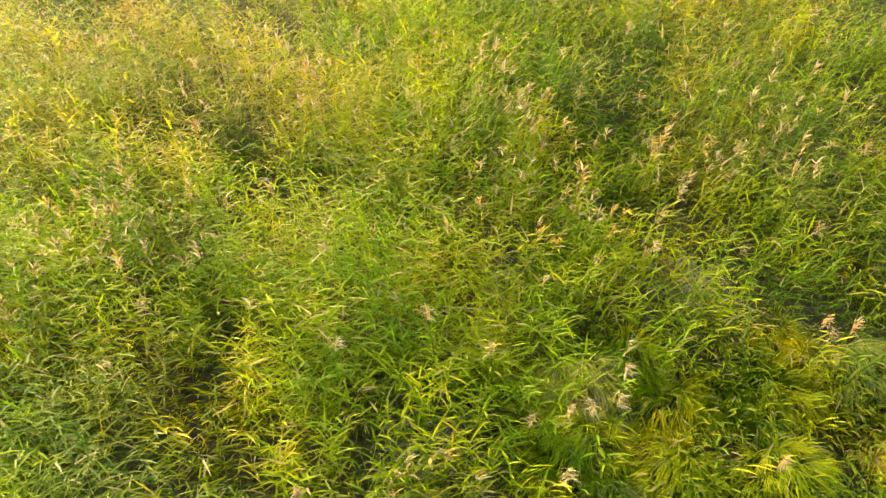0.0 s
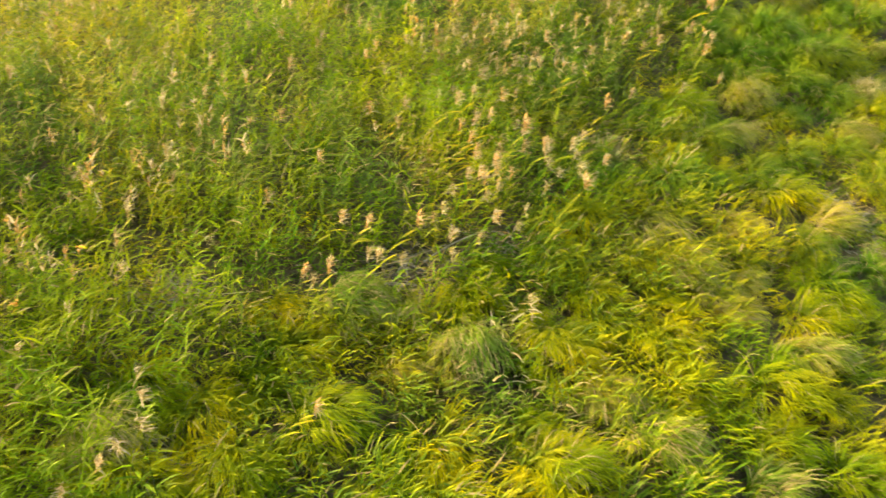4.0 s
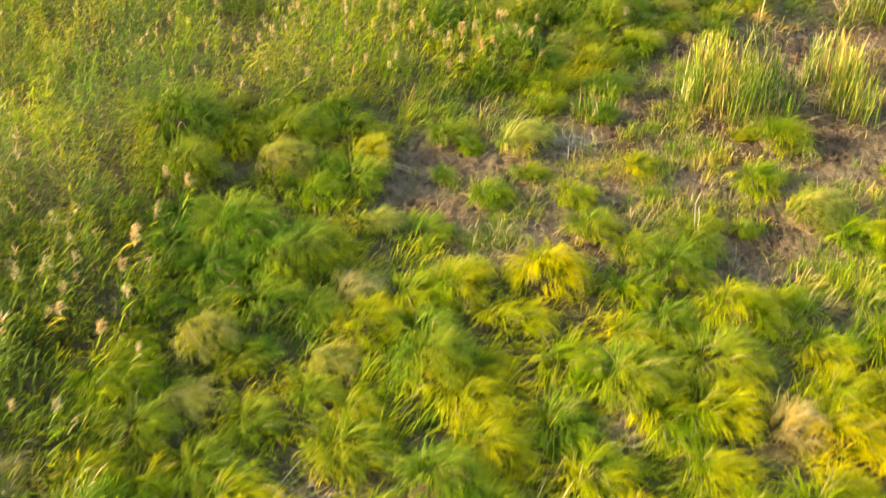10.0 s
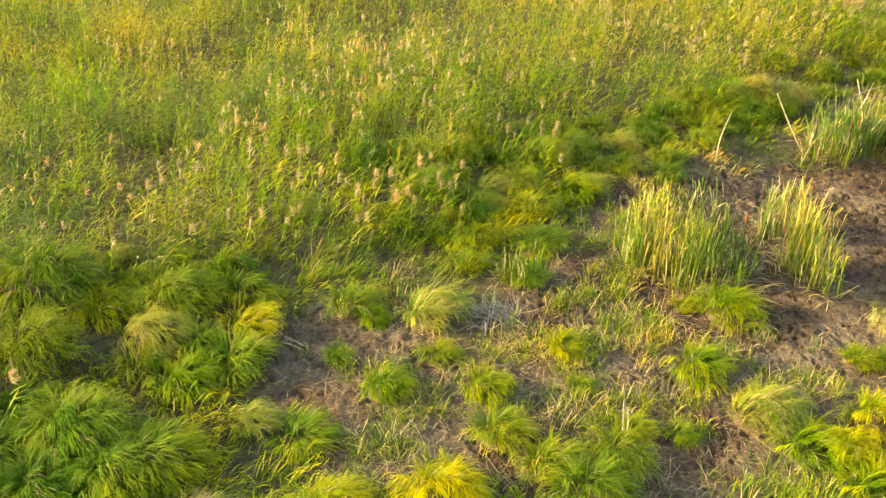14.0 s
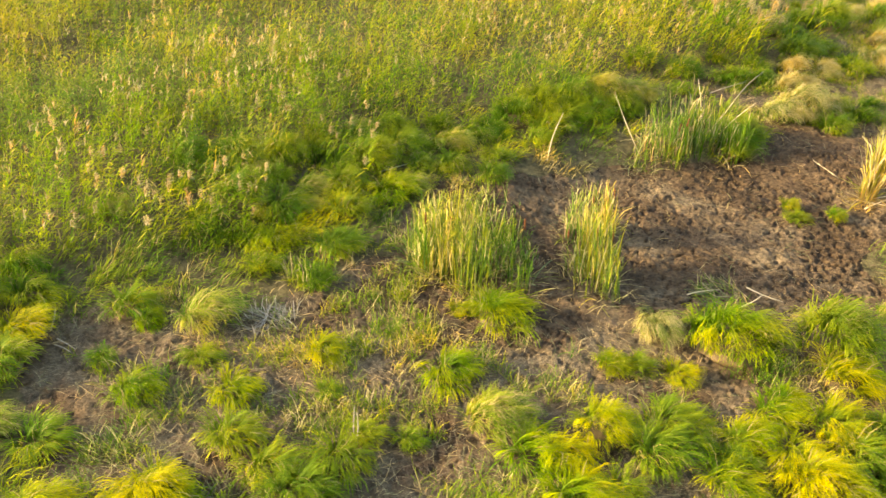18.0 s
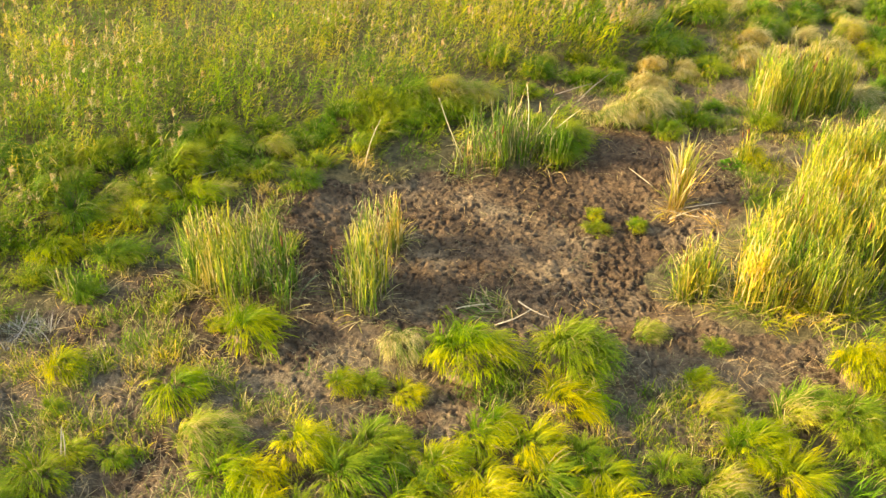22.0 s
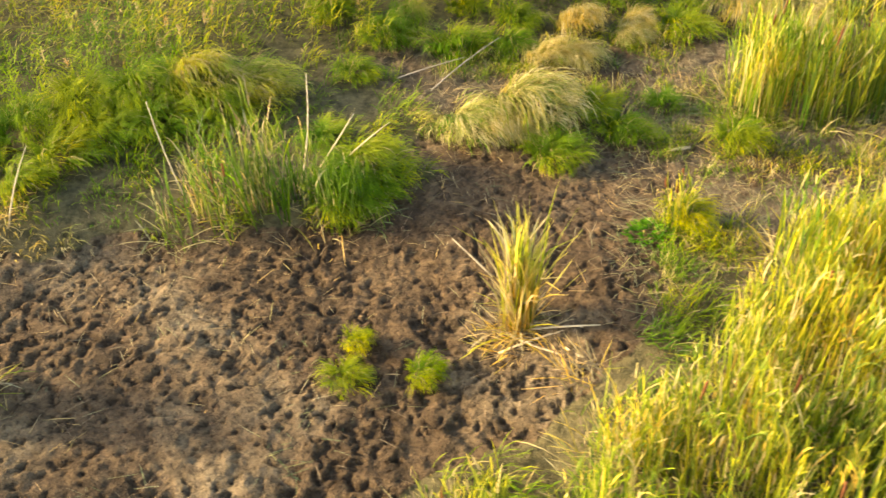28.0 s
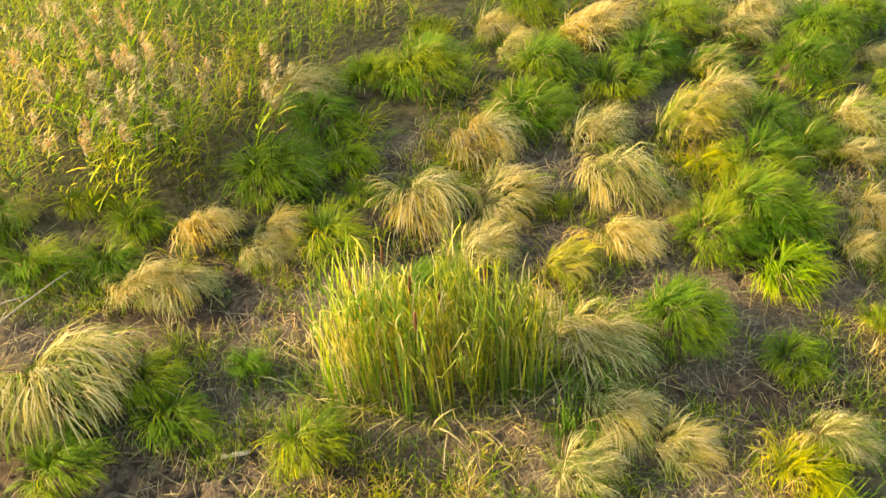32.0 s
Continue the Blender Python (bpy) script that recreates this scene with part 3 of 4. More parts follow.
MEADOW_NEAR_A = [
    (-7.39, -11.76, 0.44, 'p'), (-6.42, -12.1, 0.52, 'p'), (-7.12, -12.57, 0.32, 'p'), (-4.95, -12.1, 0.46, 'p'),
    (-4.12, -11.77, 0.41, 'y'), (-5.2, -11.22, 0.29, 'y'), (-5.54, -12.87, 0.34, 'y'), (-4.31, -12.58, 0.44, 'p'),
    (-3.21, -12.8, 0.4, 'p'), (-2.55, -12.35, 0.35, 'y'), (-1.97, -11.42, 0.32, 'y'), (-0.83, -12.28, 0.44, 'y'),
    (-1.37, -12.95, 0.39, 'y'), (-1.9, -12.73, 0.28, 'y'), (-0.09, -11.7, 0.4, 'y'), (0.67, -11.25, 0.41, 'y'),
]
MEADOW_NEAR_B = [
    (0.74, -11.96, 0.39, 'y'), (0.82, -10.13, 0.45, 'y'), (0.17, -12.81, 0.39, 'y'), (-0.56, -13.02, 0.33, 'y'),
    (-2.74, -11.51, 0.28, 'y'), (-6.11, -11.21, 0.3, 'y'), (-4.66, -10.63, 0.31, 'y'), (-3.09, -10.21, 0.35, 'y'),
    (-2.58, -9.88, 0.32, 'y'), (-4.11, -9.38, 0.34, 'g'), (-3.21, -9.27, 0.34, 'y'), (-5.08, -9.97, 0.32, 'y'),
    (-4.21, -10.2, 0.32, 'p'), (0.57, -12.96, 0.3, 'g'), (-6.18, -7.7, 0.42, 'd'),
]
EAST_A = [
    (16.08, 13.92, 0.51, 'd'), (17.63, 14.13, 0.46, 'd'), (17.42, 17.09, 0.64, 'd'), (15.82, 17.27, 0.43, 'd'),
    (16.55, 12.65, 0.47, 'd'), (18.05, 11.92, 0.4, 'd'), (18.66, 12.73, 0.31, 'd'), (17.99, 9.29, 0.41, 'd'),
    (18.62, 8.95, 0.31, 'd'), (17.75, 8.6, 0.31, 'd'), (20.96, 13.83, 0.35, 'd'), (20.96, 12.65, 0.29, 'd'),
    (20.71, 11.96, 0.25, 'd'), (20.01, 9.2, 0.35, 'd'), (19.7, 8.75, 0.39, 'y'), (19.73, 17.21, 0.52, 'd'),
    (19.36, 15.31, 0.43, 'd'), (21.63, 16.52, 0.28, 'd'), (12.84, 11.66, 0.45, 'd'), (13.66, 11.44, 0.36, 'd'),
    (12.44, 10.62, 0.42, 'd'), (12.08, 8.58, 0.34, 'd'), (12.73, 8.09, 0.41, 'g'),
]
EAST_B = [
    (13.11, 9.26, 0.38, 'g'), (15.11, 8.58, 0.37, 'g'), (18.67, 10.51, 0.53, 'g'), (19.83, 10.21, 0.33, 'g'),
    (19.16, 12.0, 0.55, 'g'), (20.01, 12.26, 0.48, 'g'), (19.91, 11.37, 0.42, 'y'), (19.74, 13.51, 0.56, 'g'),
    (19.18, 13.48, 0.32, 'y'), (20.36, 14.06, 0.46, 'g'), (16.8, 15.72, 0.64, 'g'), (17.91, 15.58, 0.46, 'g'),
    (20.6, 15.99, 0.6, 'g'), (13.44, 12.84, 0.67, 'g'), (14.35, 13.35, 0.36, 'y'), (14.69, 12.6, 0.3, 'g'),
    (15.11, 15.33, 0.74, 'g'), (14.21, 15.39, 0.54, 'g'), (14.16, 9.56, 0.25, 'g'), (13.68, 14.32, 0.47, 'g'),
    (20.75, 10.82, 0.2, 'g'), (17.2, 12.58, 0.21, 'g'),
]
MOUND = [
    (11.52, 8.68, 0.57, 'd'), (12.07, 8.85, 0.34, 'd'), (12.84, 10.69, 0.37, 'd'), (13.77, 11.79, 0.35, 'd'),
    (19.61, 12.46, 0.59, 'g'), (17.79, 7.95, 0.22, 'y'), (19.84, 8.15, 0.39, 'y'), (18.18, 7.17, 0.58, 'g'),
    (19.04, 7.34, 0.52, 'g'), (18.57, 6.41, 0.54, 'y'), (19.52, 6.82, 0.49, 'g'), (17.87, 6.41, 0.38, 'g'),
    (19.1, 6.04, 0.46, 'y'), (19.64, 6.24, 0.36, 'g'), (18.26, 5.61, 0.36, 'g'), (18.53, 5.26, 0.37, 'y'),
    (19.19, 5.28, 0.36, 'g'), (19.43, 5.01, 0.23, 'd'), (8.81, 11.68, 0.52, 'g'), (10.18, 7.2, 0.5, 'g'),
    (9.53, 8.2, 0.31, 'g'), (9.6, 9.94, 0.34, 'g'),
]
REED_FOOT = [
    (5.3, 8.0, 0.7, 'g'), (5.9, 8.4, 0.7, 'g'), (6.7, 8.75, 0.75, 'g'), (7.4, 9.1, 0.75, 'p'), (8.2, 9.2, 0.62, 'p'), (6.0, 7.4, 0.5, 'g'),
    (10.3, 7.45, 0.6, 'g'), (10.1, 7.0, 0.45, 'g'), (5.7, 6.8, 0.4, 'g'), (6.5, 8.1, 0.55, 'g'), (7.8, 8.6, 0.55, 'g'), (7.1, 8.3, 0.5, 'g'),
]
EAST_FAR = [
    (18.85, 17.34, 0.55, 'g'), (20.96, 16.98, 0.61, 'g'), (20.11, 17.75, 0.55, 'd'), (21.63, 17.56, 0.54, 'g'),
]
KINDS = {c: [make_tussock(c, 100 + 10 * k + i) for i in range(8)] for k, c in enumerate("gydp")}
BROAD = {c: [make_tussock(c, 180 + 10 * k + i, 1.5) for i in range(4)] for k, c in enumerate("gyp")}
TUSSOCKS = sum((PAN_A, PAN_B, PAN_WEST_A, PAN_WEST_B, MEADOW_A, MEADOW_B, MEADOW_NEAR_A, MEADOW_NEAR_B, EAST_A, EAST_B, MOUND, EAST_FAR, REED_FOOT), [])


def fill(poly, per_m2, seed, gap, styles):
    """More tussocks between those listed, never closer than gap; styles gives the kinds to draw from at a place."""
    g = np.random.default_rng(seed)
    for x, y in scatter(poly, per_m2, seed + 1):
        if all(math.hypot(x - t[0], y - t[1]) > gap * (0.5 + t[2]) for t in TUSSOCKS):
            kinds = styles(float(x), float(y))
            TUSSOCKS.append((float(x), float(y), float(g.uniform(0.3, 0.58)), kinds[int(g.integers(len(kinds)))]))


def meadow_kinds(x, y):
    drift = x + 2.0 * float(value_noise(x, y, 2.5, 92))
    return "yyyyygg" if drift > -0.5 else ("yyyypy" if y < -9.5 else "ggggyyyp")


fill([(-5.2, -3.0), (-2.4, -3.9), (5.0, -4.4), (8.0, -3.8), (6.5, -8.0), (3.0, -12.5), (-4.0, -15.0), (-6.3, -16.8), (-8.3, -16.4), (-9.5, -14.2), (-9.0, -12.4), (-6.2, -10.2), (-5.6, -7.5)], 6.0, 97, 0.62, meadow_kinds)
fill([(-2.6, 3.2), (-0.5, 2.7), (1.0, 3.0), (2.2, 3.4), (4.0, 5.2), (5.8, 6.3), (6.8, 7.4), (5.0, 7.6), (3.0, 7.5), (1.0, 6.9), (-1.5, 5.8)], 6.0, 98, 0.66, lambda x, y: "gggpgg")
fill([(-6.3, -3.4), (-3.0, -3.2), (-2.6, -1.0), (-2.7, 1.0), (-5.2, 1.6), (-6.2, 0.2)], 5.0, 99, 0.72, lambda x, y: "gggyp")
fill([(12.4, 9.6), (14.6, 10.6), (17.6, 10.6), (18.2, 8.4), (21.5, 8.0), (23.0, 17.5), (15.0, 18.0), (13.0, 15.0)], 5.0, 93, 0.85, lambda x, y: "dgdgp")
fill([(5.0, -3.6), (5.2, -2.3), (9.8, -1.8), (10.6, -3.6)], 8.0, 95, 0.5, lambda x, y: "yygy")
fill([(9.0, 10.2), (12.4, 10.4), (12.6, 12.2), (9.6, 12.3)], 5.0, 94, 0.8, lambda x, y: "gpgg")


def read_mesh(me):
    """A mesh as arrays: points, faces' corners and sizes, the two blade attributes."""
    co, loops, size = np.empty(len(me.vertices) * 3, np.float32), np.empty(len(me.loops), np.int32), np.empty(len(me.polygons), np.int32)
    along, tone = np.empty(len(me.vertices), np.float32), np.empty(len(me.vertices), np.float32)
    me.vertices.foreach_get("co", co)
    me.loops.foreach_get("vertex_index", loops)
    me.polygons.foreach_get("loop_total", size)
    me.attributes["along"].data.foreach_get("value", along)
    me.attributes["tone"].data.foreach_get("value", tone)
    return co.reshape(-1, 3), loops, size, along, tone


def join_tussocks(items):
    """The tussocks that close the gaps between the single ones, as one mesh."""
    mats, cache, out, mat, start = [M_GREEN, M_YELLOW, M_DRY, M_PALE], {}, [], [], 0
    for source, m in items:
        turn, shift = np.array(m.to_3x3()), np.array(m.translation)
        for child in source.children:
            me = child.data
            if me.name not in cache:
                cache[me.name] = read_mesh(me), mats.index(me.materials[0])
            (co, loops, size, along, tone), index = cache[me.name]
            out.append((co @ turn.T + shift, loops + start, size, along, tone))
            mat.append(np.full(len(size), index, np.int32))
            start += len(co)
    co, loops, size, along, tone = (np.concatenate(k) for k in zip(*out))
    me = bpy.data.meshes.new("grass_thicket")
    me.vertices.add(len(co))
    me.vertices.foreach_set("co", co.astype(np.float32).ravel())
    me.loops.add(len(loops))
    me.loops.foreach_set("vertex_index", loops.astype(np.int32))
    me.polygons.add(len(size))
    me.polygons.foreach_set("loop_start", np.r_[0, np.cumsum(size)[:-1]].astype(np.int32))
    me.polygons.foreach_set("loop_total", size)
    me.polygons.foreach_set("material_index", np.concatenate(mat))
    me.polygons.foreach_set("use_smooth", np.ones(len(size), bool))
    me.update(calc_edges=True)
    for key, value in (("along", along), ("tone", tone)):
        me.attributes.new(key, "FLOAT", "POINT").data.foreach_set("value", value)
    for material in mats:
        me.materials.append(material)
    tagged(new("grass_thicket", me), "thick drooping green and yellow grass between tussocks", "grass", kind="stuff")


placed = 0
used = set()
joined = []
for x, y, r, c in TUSSOCKS:
    large = r > 0.5 and c in BROAD
    source = BROAD[c][placed % 4] if large else KINDS[c][placed % 8]
    size = min(r, 1.0) / (0.78 if large else 0.48 if c == "d" else 0.54)
    m = pose(x, y, float(soil(x, y)) - 0.02, rng.normal(0, 5), rng.normal(0, 5), math.degrees(WIND) + 22 * float(value_noise(x, y, 3.0, 91)) + rng.normal(0, 18))
    tall = float(np.clip(size, 0.5, 1.4)) * rng.uniform(0.9, 1.2)
    scale = (size * rng.uniform(0.9, 1.2), size * rng.uniform(0.85, 1.15), tall)
    placed += 1
    if placed > 270:
        joined.append((source, m @ Matrix.Diagonal((*scale, 1))))
        continue
    if source.name in used:
        ob = copy_thing(source, m)
    else:
        ob = source
        ob.matrix_basis = m
        used.add(source.name)
    ob.scale = scale
join_tussocks(joined)


# ---------------------------------------------------------------- open meadow and reed bed
PATCHES = [
    (-11.33, -14.15, 0.5, "grey"), (-8.79, -14.57, 0.5, "grey"), (-9.56, -16.07, 0.6, "grey"), (-9.93, -12.28, 0.45, "grey"), (-7.59, -10.79, 0.6, "grey"),
    (-6.67, -10.06, 0.5, "grey"), (-2.96, -7.73, 0.45, "grey"), (-2.2, -8.4, 0.5, "grey"), (0.8, -6.55, 0.4, "grey"), (-1.28, -4.23, 0.5, "grey"),
    (-10.1, -12.4, 0.4, "grey"), (8.6, 1.6, 0.5, "green"), (12.5, 5.05, 0.4, "gold"), (1.0, 0.1, 0.45, "grey"), (13.2, 4.45, 0.3, "gold"),
]


def reed_share(x, y):
    """0 outside the reeds, 1 well inside, with a frayed belt between."""
    return np.mean([ragged(REEDS, x, y, reach, 23 + k) for k, reach in enumerate((0.6, 1.0, 1.4, 1.8, 2.4, 1.4))], 0)


def near_patch(c, share):
    """Which plan points lie on a bare patch."""
    hit = np.zeros(len(c), bool)
    for x, y, r, _ in PATCHES:
        hit |= np.hypot(c[:, 0] - x, c[:, 1] - y) < r * share
    return hit


def build_meadow():
    """Knee-high soft grass in uneven tufts, everywhere but on the mud."""
    s = Sward(51)
    g = s.rng
    c = scatter(SEEN, 5.0, 52)
    more = scatter([(-6.0, -9.0), (-9.5, -14.5), (-3.0, -16.0), (4.5, -13.0), (8.5, -5.0), (7.0, -3.0), (-2.2, -3.0), (-2.6, 0.8), (0.5, 4.0), (3.6, 8.2), (7.0, 9.5), (3.5, 5.0), (0.0, 0.6), (-2.8, -1.0), (-5.6, -0.5), (-5.6, -6.0)], 6.5, 50)
    west = scatter([(-6.0, 0.0), (-10.5, -9.0), (-15.5, -14.0), (-16.0, -21.5), (-8.0, -21.5), (-3.0, -16.0), (-4.5, -9.0), (-5.6, -3.0)], 11.0, 49)
    c = np.concatenate([c, more, west])
    c = c[~ragged(MUD, c[:, 0], c[:, 1], 0.45, 21)]
    reed = reed_share(c[:, 0], c[:, 1]) > g.uniform(0.3, 0.95, len(c))
    leafy = c[:, 0] + 2.4 * value_noise(c[:, 0], c[:, 1], 1.3, 48) + g.normal(0, 0.5, len(c)) < -5.2
    far = np.clip((c[:, 1] - 9) / 10, 0, 1)
    gap = value_noise(c[:, 0], c[:, 1], 0.9, 57) + 0.6 * value_noise(c[:, 0], c[:, 1], 0.4, 58)
    keep = (g.random(len(c)) > 0.25 * far) & ~near_patch(c, 0.6) & (gap > np.where(c[:, 0] < -6, -1.15, -1.2))
    c, reed, leafy = c[keep], reed[keep], leafy[keep]
    per = 30
    n = len(c) * per
    cx, cy = np.repeat(c[:, 0], per), np.repeat(c[:, 1], per)
    west = np.repeat(leafy | reed, per)
    r, a = np.sqrt(g.random(n)) * np.repeat(g.uniform(0.14, 0.34, len(c)), per), g.uniform(0, 2 * np.pi, n)
    x, y = cx + r * np.cos(a), cy + r * np.sin(a)
    low = ~(leafy | reed)
    tuft = np.repeat(np.where(low, g.uniform(0.2, 0.44, len(c)), g.uniform(0.3, 0.75, len(c))), per)
    lift = np.where(west, g.uniform(0, 0.75, n) * tuft, 0)
    base = np.stack([x, y, relief(x, y) + lift], -1)
    comb = WIND + 1.0 * value_noise(cx, cy, 1.6, 54)
    out = np.where(west, 0.75, 0.6)
    yaw = np.arctan2(np.sin(a) * out + np.sin(comb) + g.normal(0, 0.35, n), np.cos(a) * out + np.cos(comb) + g.normal(0, 0.35, n))
    length = np.where(west, g.uniform(0.12, 0.26, n), tuft * g.uniform(0.6, 1.2, n))
    width = np.where(west, g.uniform(0.014, 0.03, n), g.uniform(0.009, 0.017, n))
    lean = np.where(west, g.uniform(0.25, 1.0, n), g.uniform(0.05, 0.5, n))
    bend = np.where(west, g.uniform(0.1, 1.4, n), g.uniform(0.4, 2.2, n))
    hue = value_noise(c[:, 0], c[:, 1], 1.5, 55) + 0.5 * value_noise(c[:, 0], c[:, 1], 5.0, 59) + g.normal(0, 0.4, len(c))
    hue = hue + np.where(leafy, 0.2, -0.22)
    kind = np.where(hue > np.where(c[:, 0] < -5, -0.25, np.where(c[:, 1] < -4, -0.35, 0.15)), 1, np.where(hue < -1.25, 2, 0))
    kind, lit = np.repeat(kind, per), np.repeat(np.clip(0.58 + 0.38 * value_noise(c[:, 0], c[:, 1], 0.8, 56) + g.normal(0, 0.2, len(c)), 0, 1), per)
    for part_of, steps in ((west, 2), (~west, 3)):
        s.blades(base[part_of], yaw[part_of], length[part_of], width[part_of], lean[part_of], bend[part_of], kind[part_of], steps, 0.5, 1.0, 0.0, lit[part_of])
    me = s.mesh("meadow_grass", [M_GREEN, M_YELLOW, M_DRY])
    tagged(new("meadow_grass", me), "dense knee-high green and yellow marsh grass", "grass", kind="stuff")


def build_reeds():
    """Leafy reed stems with plumes."""
    s = Sward(61)
    g = s.rng
    p = np.concatenate([scatter(SEEN, 36, 62), scatter([(-5.5, -21.5), (-20.0, -21.5), (-19.0, -5.0), (-8.0, -2.0), (-6.0, -9.0)], 42, 60)])
    share = reed_share(p[:, 0], p[:, 1])
    keep = share > g.uniform(0.25, 0.98, len(p))
    p, share = p[keep], share[keep]
    thick = value_noise(p[:, 0], p[:, 1], 2.0, 63) + 0.7 * value_noise(p[:, 0], p[:, 1], 0.6, 64)
    keep = thick > g.uniform(-1.0, 0.45, len(p))
    p, share = p[keep], share[keep]
    n = len(p)
    z = relief(p[:, 0], p[:, 1])
    tall = (0.55 + 0.45 * share) * g.uniform(0.9, 1.5, n) * (1 + 0.22 * value_noise(p[:, 0], p[:, 1], 2.4, 65) + 0.2 * value_noise(p[:, 0], p[:, 1], 0.8, 68))
    # west of -14.5 more warm stems, putting the glow of backlit reeds into colour
    warm = (value_noise(p[:, 0], p[:, 1], 1.8, 66) + g.normal(0, 0.4, n)) > np.where((p[:, 1] > 9.5) | (p[:, 0] < -14.5), 0.1, np.where(p[:, 0] < -1, 0.7, 0.3))
    cool = 0.7 * value_noise(p[:, 0], p[:, 1], 1.1, 70) + 0.8 * value_noise(p[:, 0], p[:, 1], 2.7, 71) + g.normal(0, 0.3, n)
    kind = np.where(warm, 1, np.where(cool > np.where((p[:, 0] > -11) & (p[:, 0] < 1.5) & (p[:, 1] > -11), -0.15, 0.3), 3, 0))
    yaw = WIND + 0.5 * value_noise(p[:, 0], p[:, 1], 2.2, 54) + g.normal(0, 0.6, n)
    lit = np.clip(0.58 + 0.42 * value_noise(p[:, 0], p[:, 1], 0.8, 69) + g.normal(0, 0.15, n), 0, 1)
    lean, bend = g.uniform(0.0, 0.25, n), g.uniform(0.05, 0.4, n)
    base = np.stack([p[:, 0], p[:, 1], z], -1)
    s.blades(base, yaw, tall, 0.005, lean, bend, kind, 2)
    for k in range(10):
        f = 0.24 + 0.078 * k + g.normal(0, 0.03, n)
        ang = lean + bend * f * 0.5
        off = tall * f
        at = base + off[:, None] * np.stack([np.sin(ang) * np.cos(yaw), np.sin(ang) * np.sin(yaw), np.cos(ang)], -1)
        turn = yaw + (1 - 2 * (k % 2)) * g.uniform(0.2, 2.3, n)
        s.blades(at, turn, g.uniform(0.12, 0.28, n), g.uniform(0.014, 0.028, n), g.uniform(0.55, 1.2, n), g.uniform(0.1, 1.1, n), kind, 2, 0.5, 1.0, 0.0, lit)
    pl = g.random(n) < np.clip(0.04 + 0.35 * value_noise(p[:, 0], p[:, 1], 2.2, 67), 0.015, 0.3)
    q = np.nonzero(pl)[0]
    ang = (lean + bend * 0.5)[q]
    topp = base[q] + (tall[q] * 0.97)[:, None] * np.stack([np.sin(ang) * np.cos(yaw[q]), np.sin(ang) * np.sin(yaw[q]), np.cos(ang)], -1)
    for k in range(10):
        m = len(q)
        up = topp + np.stack([0 * ang, 0 * ang, g.uniform(-0.04, 0.12, m)], -1)
        s.blades(up, yaw[q] + g.normal(0, 1.0, m), g.uniform(0.08, 0.18, m), g.uniform(0.014, 0.03, m), g.uniform(0.1, 0.7, m), g.uniform(0.2, 1.2, m), 2, 2)
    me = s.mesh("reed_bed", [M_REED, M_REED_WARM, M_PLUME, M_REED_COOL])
    tagged(new("reed_bed", me), "dense leafy reeds with beige seed plumes", "reeds", kind="stuff")


build_meadow()
build_reeds()


# ---------------------------------------------------------------- cattails
CLUMPS = [
    ([(3.2, 1.5), (3.1, 2.1), (3.8, 2.3), (4.5, 2.2), (5.1, 1.7), (5.2, 1.0), (4.6, 0.6), (3.9, 0.8)], 1.5, "mix", 78),
    ([(5.6, 0.9), (5.7, 1.6), (6.1, 2.4), (6.7, 2.3), (6.9, 1.6), (7.2, 1.1), (6.5, 0.75)], 1.25, "mix", 66),
    ([(5.95, 3.05), (6.0, 3.55), (6.5, 3.75), (6.9, 3.45), (6.8, 3.05)], 1.25, "dry", 62),
    ([(7.2, 6.9), (7.7, 6.35), (9.2, 6.2), (10.3, 6.5), (10.6, 7.0), (9.2, 7.2)], 1.4, "deep", 36),
    ([(12.38, 5.12), (12.46, 5.08), (12.58, 5.14), (12.58, 5.26), (12.46, 5.28)], 1.75, "gold", 620),
    ([(11.8, 2.1), (12.1, 2.5), (12.6, 2.7), (12.7, 2.2), (12.3, 1.85)], 1.2, "mix", 80),
    ([(12.75, 1.7), (12.9, 2.6), (13.4, 3.3), (14.1, 4.0), (15.3, 4.35), (16.6, 4.4), (17.2, 3.6), (16.8, 2.2), (15.6, 1.5), (14.8, 1.2), (14.0, 1.25), (13.2, 1.35)], 1.5, "bright", 80),
    ([(14.4, 4.5), (14.9, 5.3), (15.1, 5.9), (15.4, 6.3), (16.2, 6.4), (17.0, 6.7), (17.5, 6.3), (17.5, 5.2), (17.3, 4.5), (16.4, 4.45), (15.6, 4.4)], 1.5, "bright", 84),
    ([(15.0, 9.1), (14.9, 9.8), (15.6, 10.1), (16.8, 10.1), (17.4, 9.9), (17.4, 9.4), (16.4, 9.05)], 1.7, "bright", 84),
    ([(14.1, 6.6), (14.0, 6.8), (14.3, 6.95), (14.5, 6.7)], 1.0, "mix", 110),
    ([(17.5, 9.0), (17.45, 9.15), (17.6, 9.2), (17.7, 9.05)], 0.7, "deep", 240),
    ([(1.2, 0.9), (1.1, 1.3), (1.8, 1.5), (2.0, 1.1)], 0.8, "deep", 40),
]
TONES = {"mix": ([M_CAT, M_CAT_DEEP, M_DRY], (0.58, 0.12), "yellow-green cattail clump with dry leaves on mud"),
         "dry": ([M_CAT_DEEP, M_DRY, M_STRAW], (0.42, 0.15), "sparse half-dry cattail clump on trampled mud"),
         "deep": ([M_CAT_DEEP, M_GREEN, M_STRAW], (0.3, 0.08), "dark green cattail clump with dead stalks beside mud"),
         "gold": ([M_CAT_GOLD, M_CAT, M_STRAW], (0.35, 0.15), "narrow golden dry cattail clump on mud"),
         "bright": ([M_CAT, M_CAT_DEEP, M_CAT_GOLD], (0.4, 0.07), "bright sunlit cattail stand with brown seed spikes")}


